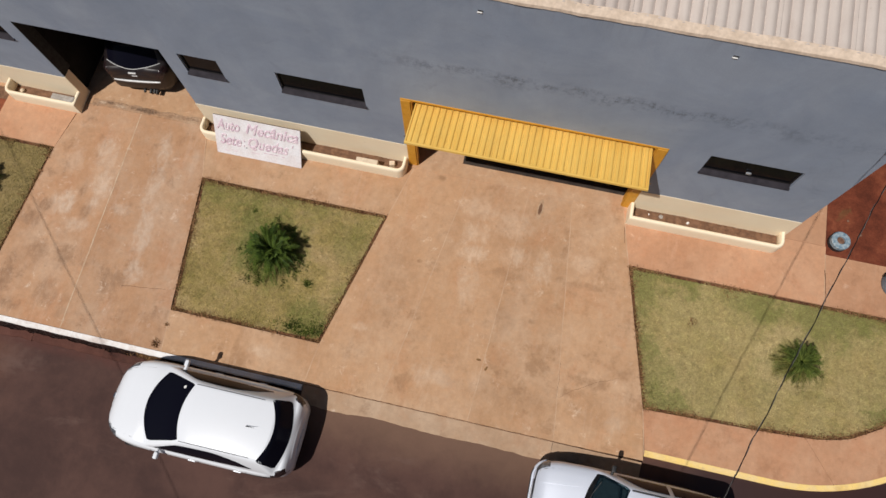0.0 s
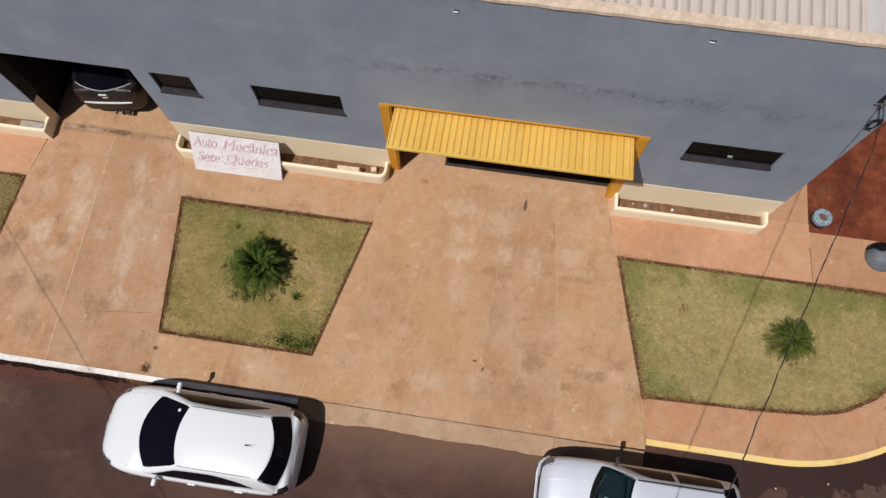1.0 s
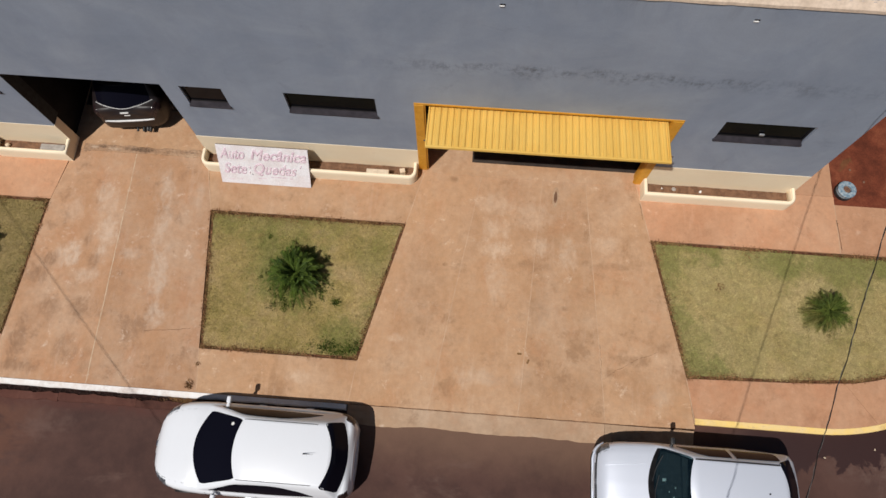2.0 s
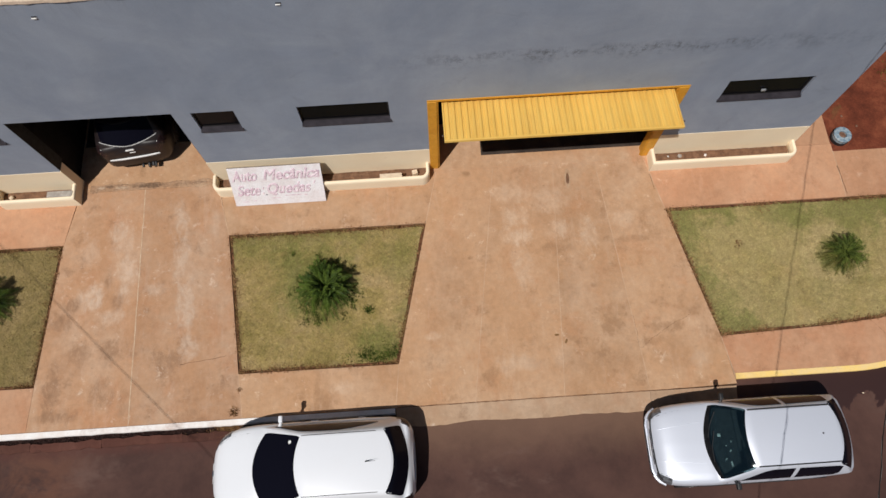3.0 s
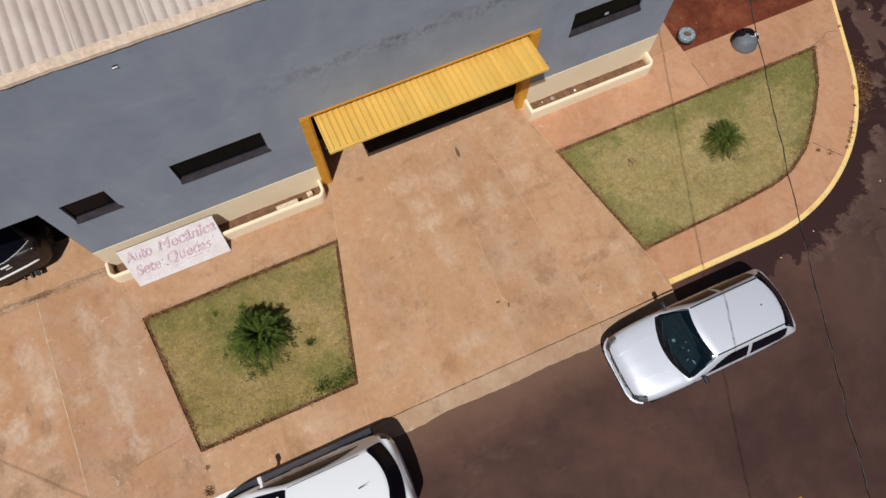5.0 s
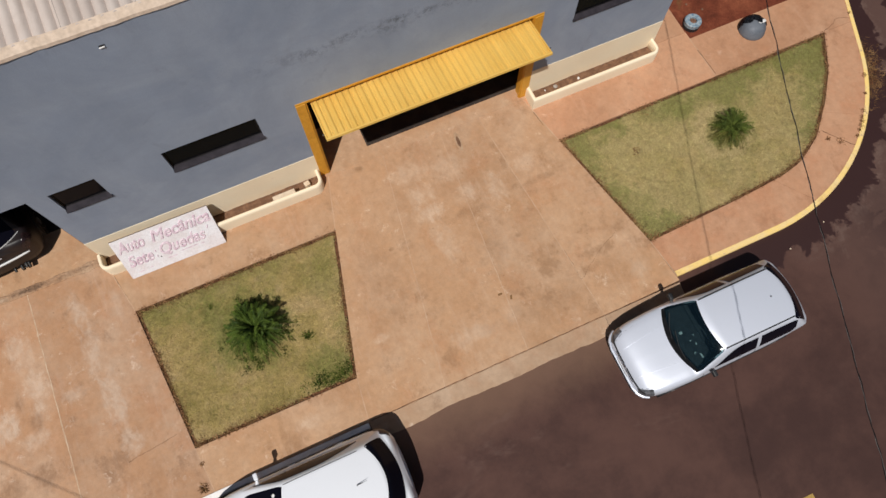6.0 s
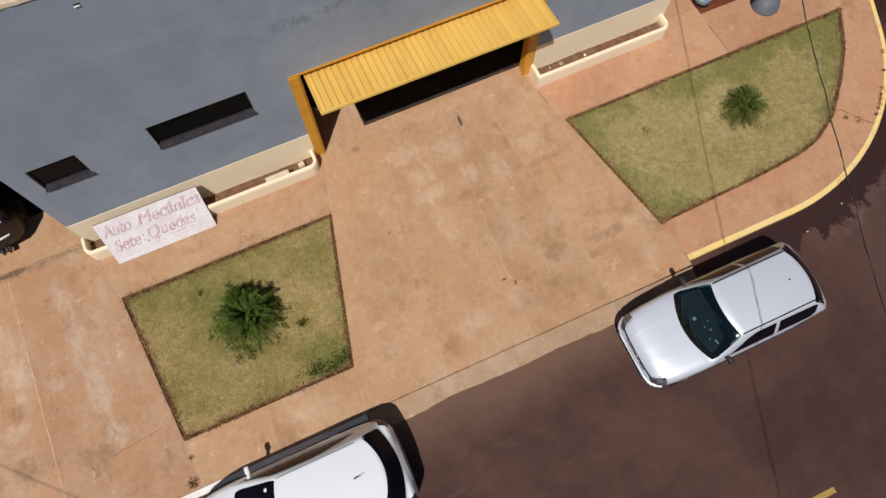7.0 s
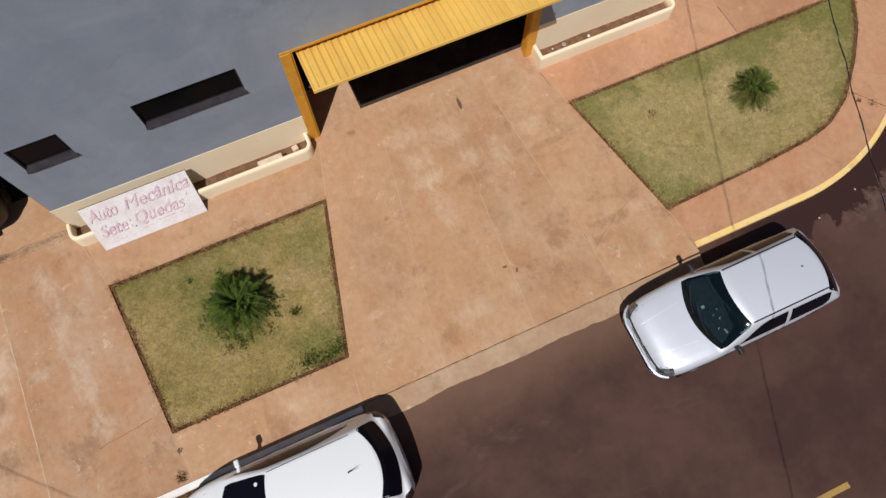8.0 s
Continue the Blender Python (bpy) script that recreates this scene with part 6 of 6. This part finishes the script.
def cycad(x, y, label, fronds, length, height, material, seed, leaflet, width, pairs, outer, skirt):
    """A crown of feather leaves on a short trunk: upright in the middle, arching outward, old pale ones lowest."""
    rnd = random.Random(seed)
    z = gz(x, y) - 0.02
    ob = thing("cycad", label, "shrub", pose(x, y, z), "lawn shrubs")
    profile = [(0.08, 0.0), (0.12, 0.03), (0.115, height * 0.55), (0.09, height * 0.9), (0.03, height)]
    part("trunk", lathe(profile, 14), M_TRUNK, ob, "short fibrous trunk", smooth=50)
    kinds = [(1.00, 0.30, 0.52), (0.97, 0.55, 0.66), (0.86, 0.85, 0.74), (0.66, 1.05, 0.60), (0.44, 0.85, 0.25)]
    shapes = [[frond_mesh("frond", length * f, rise * length, drop * length, pairs, leaflet, width, material, seed + 7 * k + q) for q in range(3)] for k, (f, rise, drop) in enumerate(kinds)]
    pale = [frond_mesh("frond", length * 1.05, 0.10 * length, 0.36 * length, pairs, leaflet * 0.9, width, outer, seed + 90 + q) for q in range(3)]
    for k in range(fronds):
        layer = k / fronds
        kind = min(4, int(layer * 5.2))
        old = layer < skirt and rnd.random() < 0.7
        leaf = new("frond", rnd.choice(pale if old else shapes[kind]))
        leaf.parent = ob
        leaf.matrix_basis = pose(0, 0, height * (0.72 + 0.28 * layer), rnd.uniform(-24, 24), rnd.uniform(-14, 12), 137.5 * k + rnd.uniform(-20, 20)) @ Matrix.Scale(rnd.uniform(0.70, 1.14), 4)
    return ob


cycad(-4.97, -2.88, "dark green cycad with arching feather fronds in the lawn", 200, 0.80, 0.34, M_LEAF, 11, 0.105, 0.0027, 58, M_LEAF_FINE, 0.26)
cycad(7.10, -2.84, "small fine-leaved green cycad in the lawn", 170, 0.60, 0.22, M_LEAF_FINE, 31, 0.080, 0.0022, 32, M_LEAF_DRY, 0.45)
cycad(-12.75, -2.75, "dark green cycad with arching feather fronds in the lawn", 150, 0.76, 0.30, M_LEAF, 51, 0.115, 0.0030, 40, M_LEAF_FINE, 0.2)


def weeds(label, material, tufts, seed):
    """Low tufts of blades, one heap of stuff: each is x, y, height of the soil, spread, blades, blade length."""
    g = np.random.default_rng(seed)
    points, tall = [], []
    for x, y, z, spread, n, high in tufts:
        points.append(np.c_[x + g.normal(0, spread, n), y + g.normal(0, spread, n), np.full(n, z)])
        tall.append(np.full(n, high))
    v, f = blades(g, np.concatenate(points), np.concatenate(tall), 0.9, 0.010)
    return tagged(arrays("weeds", v, f, material), label, "weeds", kind="stuff")


weeds("small dark green weeds in the lawn", M_LEAF_FINE, [(-4.02, -3.42, gz(0, -3.42) - 0.02, 0.05, 60, 0.12), (-5.75, -1.98, gz(0, -2) - 0.02, 0.03, 24, 0.08)], 1)
g = np.random.default_rng(21)
ring_tufts = []
for a, r in zip(g.uniform(0, 2 * math.pi, 70), np.abs(g.normal(0.62, 0.16, 70))):
    x_, y_ = -5.02 + r * math.cos(a), -2.96 + r * math.sin(a)
    ring_tufts.append((x_, y_, gz(0, y_) - 0.03, 0.05, 26, 0.075))
weeds("longer fresh grass round the cycad", M_LEAF_FINE, ring_tufts[:46], 22)
ring_tufts = [(7.05 + r * math.cos(a), -2.86 + r * math.sin(a), gz(0, -2.86) - 0.03, 0.05, 22, 0.06) for a, r in zip(g.uniform(0, 2 * math.pi, 40), np.abs(g.normal(0.52, 0.13, 40)))]
weeds("pale dry grass round the small cycad", M_TURF, ring_tufts, 23)
rnd = random.Random(300)
corner = []
for k in range(22):
    x_, y_ = -3.45 - abs(rnd.gauss(0, 0.45)), -4.56 + abs(rnd.gauss(0, 0.16))
    corner.append((x_ + 0.2 * (y_ + 4.6), y_, gz(0, y_) - 0.032, 0.06, 46, 0.055))
weeds("low dark green weeds in the lawn's corner", M_LEAF_FINE, corner, 2)
corner = []
for k in range(8):
    y_ = -4.3 + rnd.uniform(-0.1, 0.7)
    corner.append((3.95 + abs(rnd.gauss(0, 0.2)), y_, gz(0, y_) - 0.032, 0.10, 46, 0.05))
weeds("low green weeds in the lawn's corner", M_TURF, corner, 3)
weeds("small brown tuft in the lawn", M_STRAW, [(4.75, -2.42, gz(0, -2.4) - 0.02, 0.05, 40, 0.06)], 4)
weeds("brown weeds at the kerb and in the pavement joint", M_STRAW, [(-7.05, -5.52, gz(0, -5.5), 0.05, 80, 0.07), (-6.95, -5.05, gz(0, -5.0), 0.025, 30, 0.04)], 5)
tufts = []
for s, off, w in ((6.22, 0.15, 0.028), (6.40, 0.14, 0.024), (6.55, 0.13, 0.03), (6.68, 0.13, 0.03), (6.80, 0.14, 0.035), (6.98, 0.13, 0.045), (8.05, 0.13, 0.035), (7.5, 0.12, 0.015), (5.85, 0.48, 0.05), (5.75, 0.75, 0.03), (9.9, 0.1, 0.02)):
    q = kerb_line(s, off)
    tufts.append((q.x, q.y, gz(q.x, q.y), w, 60, 0.03))
weeds("brown weeds growing in the kerb", M_STRAW, tufts, 6)
# drifts of straw in the gutters
g = np.random.default_rng(9)
drift = []
for s in g.normal(8.35, 0.40, 1500):
    q = kerb_line(float(np.clip(s, 7.2, 11.5)), -abs(g.normal(0.0, 0.24)))
    drift.append((q.x, q.y, ROAD_Z))
v, f = blades(g, np.array(drift), 0.05, 2.2, 0.006)
tagged(arrays("straw_drift", v, f, M_STRAW), "dry straw swept along the kerb", "straw", kind="stuff")
drift = np.c_[g.normal(-6.95, 0.35, 900), KERB_W - 0.05 - np.abs(g.normal(0, 0.12, 900)), np.full(900, ROAD_Z)]
v, f = blades(g, drift, 0.05, 1.8, 0.007)
tagged(arrays("straw_drift", v, f, M_STRAW), "dry straw and soil in the gutter", "straw", kind="stuff")
gutter = np.c_[g.uniform(-14, -6.6, 3200), KERB_W - 0.05 - np.abs(g.normal(0.05, 0.05, 3200)), np.full(3200, ROAD_Z)]
v, f = blades(g, gutter, 0.03, 2.2, 0.008)
tagged(arrays("gutter_litter", v, f, M_MUCK), "dark soil and dead leaves in the gutter", "debris", kind="stuff")

# ---- soil lot: drum, metal dome with modelled reflections ----
drum = thing("steel_drum", "short chipped light-blue steel drum, rusty inside", "drum", pose(7.77, 0.14, -0.02) @ Matrix.Scale(0.88, 4))
part("shell", lathe([(0.235, 0.0), (0.245, 0.02), (0.235, 0.05), (0.235, 0.20), (0.246, 0.225), (0.22, 0.252), (0.12, 0.256), (0.105, 0.24), (0.105, 0.16)], 36), M_BLUE, drum, smooth=35)
part("rust_fill", lathe([(0.104, 0.15), (0.103, 0.19), (0.06, 0.20), (0.01, 0.195)], 24), M_RUST, drum, "rusty inside", smooth=50)
part("band", lathe([(0.2475, 0.0), (0.2485, 0.01), (0.2485, 0.10), (0.2475, 0.11)], 36), M_BLACK, drum, "black lower band")

tub = thing("metal_tub", "shiny round metal dome with its reflections modelled as pieces", "tub", pose(9.13, -0.60, gz(0, -0.6), 0, 0, 0))
part("shell", lathe([(0.335, 0.0), (0.345, 0.02), (0.335, 0.06), (0.31, 0.16), (0.26, 0.25), (0.18, 0.31), (0.09, 0.335), (0.01, 0.34)], 40), M_TUB, tub, smooth=60)
# ragged dark cap: the building's dark reflection built as a shape
bm, grid = bmesh.new(), {}
rim_ = [(0.352, 0.03), (0.342, 0.07), (0.318, 0.165), (0.29, 0.215), (0.268, 0.258), (0.225, 0.292), (0.187, 0.322), (0.14, 0.336), (0.095, 0.348), (0.05, 0.352), (0.012, 0.353)]
for k in range(72):
    for q, (r, z) in enumerate(rim_):
        a = 2 * math.pi * k / 72
        x, y = r * math.cos(a), r * math.sin(a)
        crease = 0.014 * noise.noise((x * 14, y * 14, 3)) + 0.008 * noise.noise((x * 32, y * 32, 1))
        grid[k, q] = (Vector((x, y, 0)) * (1 + 0.03 + crease) + Vector((0, 0, z + 0.008 + crease)), 0.34 * x + 0.94 * y)
made = {}
for k in range(72):
    for q in range(len(rim_) - 1):
        keys = [(k, q), ((k + 1) % 72, q), ((k + 1) % 72, q + 1), (k, q + 1)]
        p = sum((grid[c][0] for c in keys), Vector()) / 4
        if sum(grid[c][1] for c in keys) / 4 > -0.005 + 0.14 * noise.noise((p.x * 7, p.y * 7, 9)):
            for c in keys:
                if c not in made:
                    made[c] = bm.verts.new(grid[c][0])
            bm.faces.new([made[c] for c in keys])
bmesh.ops.solidify(bm, geom=list(bm.faces), thickness=0.005)
part("bag", bm, M_DARK_REFLECTION, tub, "dark cap shaped as the dome's dark reflection", smooth=50)
# white piece set on the dome as its bright reflection
lump("litter", "white piece standing for the dome's bright reflection", "litter", 9.25, -0.64, gz(0, -0.6) + 0.300, 0.25, 0.11, 0.045, M_PAPER, 15)
strip_ = thing("bent_strip", "white bent metal strip lying on the kerb", "metal strip", pose(11.90, -0.12, 0.006, 0, 0, -20))
for sgn in (1, -1):
    part("leg", box(-0.024, 0.024, -0.26, 0.0, 0.0, 0.03, 0.004, pose(0, 0.10, 0.0 if sgn > 0 else 0.001, 0, 0, sgn * 27)), M_PAPER, strip_)
lump("stone", "dark lump beside the kerb", "stone", 11.80, 0.35, -0.02, 0.16, 0.14, 0.14, M_RUBBER, 17)
for k, (x, y) in enumerate(((8.3, 0.45), (9.8, 1.4), (8.0, 0.75))):
    lump("stone", "small rusty lump on the soil", "stone", x, y, -0.022, 0.06, 0.05, 0.04, M_RUST, 40 + k, "loose stones")
weeds("thin green weeds on the red soil", M_LEAF_DRY, [(x, y, -0.022, 0.16, 130, 0.07) for x, y in ((9.9, 1.25), (10.3, 0.75), (9.6, 2.0), (10.9, 1.1))], 7)
for k, (x, y) in enumerate(((11.9, -3.6), (12.1, -1.2), (12.9, -2.2), (10.3, -5.3), (6.9, -6.0), (8.0, -5.75), (13.2, -0.9), (8.6, -8.3))):
    lump("litter", "small pale scrap on the street", "litter", x, y, ROAD_Z, 0.045, 0.03, 0.015, M_PALE_BLOCK, 70 + k, "street litter")

# leaves and bits on the driveway
for k, (x, y) in enumerate(((0.22, -4.28), (0.42, -4.44))):
    bm = bmesh.new()
    bmesh.ops.create_grid(bm, x_segments=3, y_segments=2, size=0.5)
    for v_ in bm.verts:
        v_.co = Vector((v_.co.x * 0.10, v_.co.y * 0.05 * (1 - 1.6 * v_.co.x ** 2), 0.012 + 0.02 * v_.co.x ** 2))
    bmesh.ops.solidify(bm, geom=list(bm.faces), thickness=0.003)
    leaf = tagged(link("dry_leaf", bm, M_STRAW), "curled brown leaf on the driveway", "leaf", "driveway leaves")
    leaf.matrix_basis = pose(x, y, gz(x, y) - 0.008, 0, 0, 67 * k)

# worn hollow with a pale rim in the driveway
bm = lathe([(0.10, 0.0), (0.085, 0.006), (0.055, 0.006), (0.045, 0.002)], 28)
for v_ in bm.verts:
    v_.co = Vector((v_.co.x * 0.75, v_.co.y * 2.7, v_.co.z))
hollow = link("drain_hollow", bm, M_RING)
hollow.matrix_basis = pose(0.92, -0.49, gz(0, -0.49) - 0.002, 2.9, 0, -4)
tagged(hollow, "small worn mortar ring in the driveway", "mortar patch", kind="structure")
part("hollow", lathe([(0.058, 0.0), (0.058, 0.0045), (0.050, 0.0075), (0.001, 0.0078)], 20), M_BED, hollow, "dark worn hollow").matrix_basis = Matrix.Diagonal((0.75, 2.7, 1, 1))

# ---- road marking ----
mark = link("lane_mark", box(2.60, 4.28, -10.79, -10.68, ROAD_Z + 0.001, ROAD_Z + 0.005), M_MARK)
tagged(mark, "faded yellow lane mark on the asphalt", "road marking", kind="structure")

# ---- overhead cables and the bracket ----
def cable(points, radius, label):
    ob = link("cable", tube(points, radius, 6), M_WIRE)
    return tagged(ob, label, "cable")


def sagged(a, b, dip, n=40):
    a, b = Vector(a), Vector(b)
    return [a.lerp(b, k / n) - Vector((0, 0, dip * 4 * (k / n) * (1 - k / n))) for k in range(n + 1)]


run = [Vector((5.951 + 0.3692 * y, y, 6.106 + 0.1207 * y + 0.0064 * y * y)) for y in np.linspace(-1.6, -19.0, 240)]
run = sagged((6.10, -0.12, 5.24), run[0], -0.06, 8)[:-1] + run
wavy = [p + Vector((0.020 * noise.noise((p.y * 2.3, 0, 0)) + 0.012 * noise.noise((p.y * 7.0, 4, 0)), 0, 0.02 * noise.noise((p.y * 2.3, 7, 0)) + 0.012 * noise.noise((p.y * 7.0, 9, 0)))) for p in run]
twist = [9.5 * p.y + 1.5 * noise.noise((p.y, 2, 5)) for p in wavy]
service = thing("service_cable", "black twisted service cable from the facade across the street", "cable")
part("insulated_strand", tube([p + 0.006 * Vector((math.cos(a), 0, math.sin(a))) for p, a in zip(wavy, twist)], 0.0068, 6), M_WIRE, service, "black insulated strand")
part("bare_strand", tube([p - 0.006 * Vector((math.cos(a), 0, math.sin(a))) for p, a in zip(wavy, twist)], 0.0032, 6), M_ALU, service, "bare grey strand")
cable(sagged((-19.0, 0.5, 6.2), (-4.0, -15.2, 6.2), 0.25), 0.008, "black overhead cable across the street")
bracket = thing("service_bracket", "small steel cable bracket with insulators on the grey wall", "bracket", pose(6.10, 0, 5.24))
part("plate", box(-0.03, 0.03, -0.012, -0.001, -0.16, 0.12, 0.004), M_STEEL, bracket)
part("arm", tube([(0, 0, 0.02), (0, -0.10, 0.02), (-0.10, -0.12, 0.02), (-0.12, -0.12, 0.05)], 0.012, 8), M_STEEL, bracket)
part("insulator", lathe([(0.03, -0.05), (0.035, -0.02), (0.022, 0.0), (0.035, 0.02), (0.03, 0.05)], 14, None, (0, -0.12, 0.0)), M_CHROME, bracket, "pale insulator")
coil = []
for k in range(130):
    a = 2 * math.pi * k / 22
    swell = 1 + 0.5 * noise.noise((k * 0.05, 3, 0))
    coil.append((6.36 + swell * 0.075 * math.cos(a) + 0.05 * noise.noise((k * 0.12, 0, 0)), -0.035 - 0.03 * (k / 130), 4.52 + swell * 0.15 * math.sin(a) + 0.10 * noise.noise((0, k * 0.12, 0))))
coil = [(6.12, -0.05, 5.15), (6.2, -0.04, 4.95)] + coil + [(6.40, -0.04, 4.35), (6.44, -0.03, 4.25)]
cable(coil, 0.0065, "loose coil of black cable hanging on the wall")
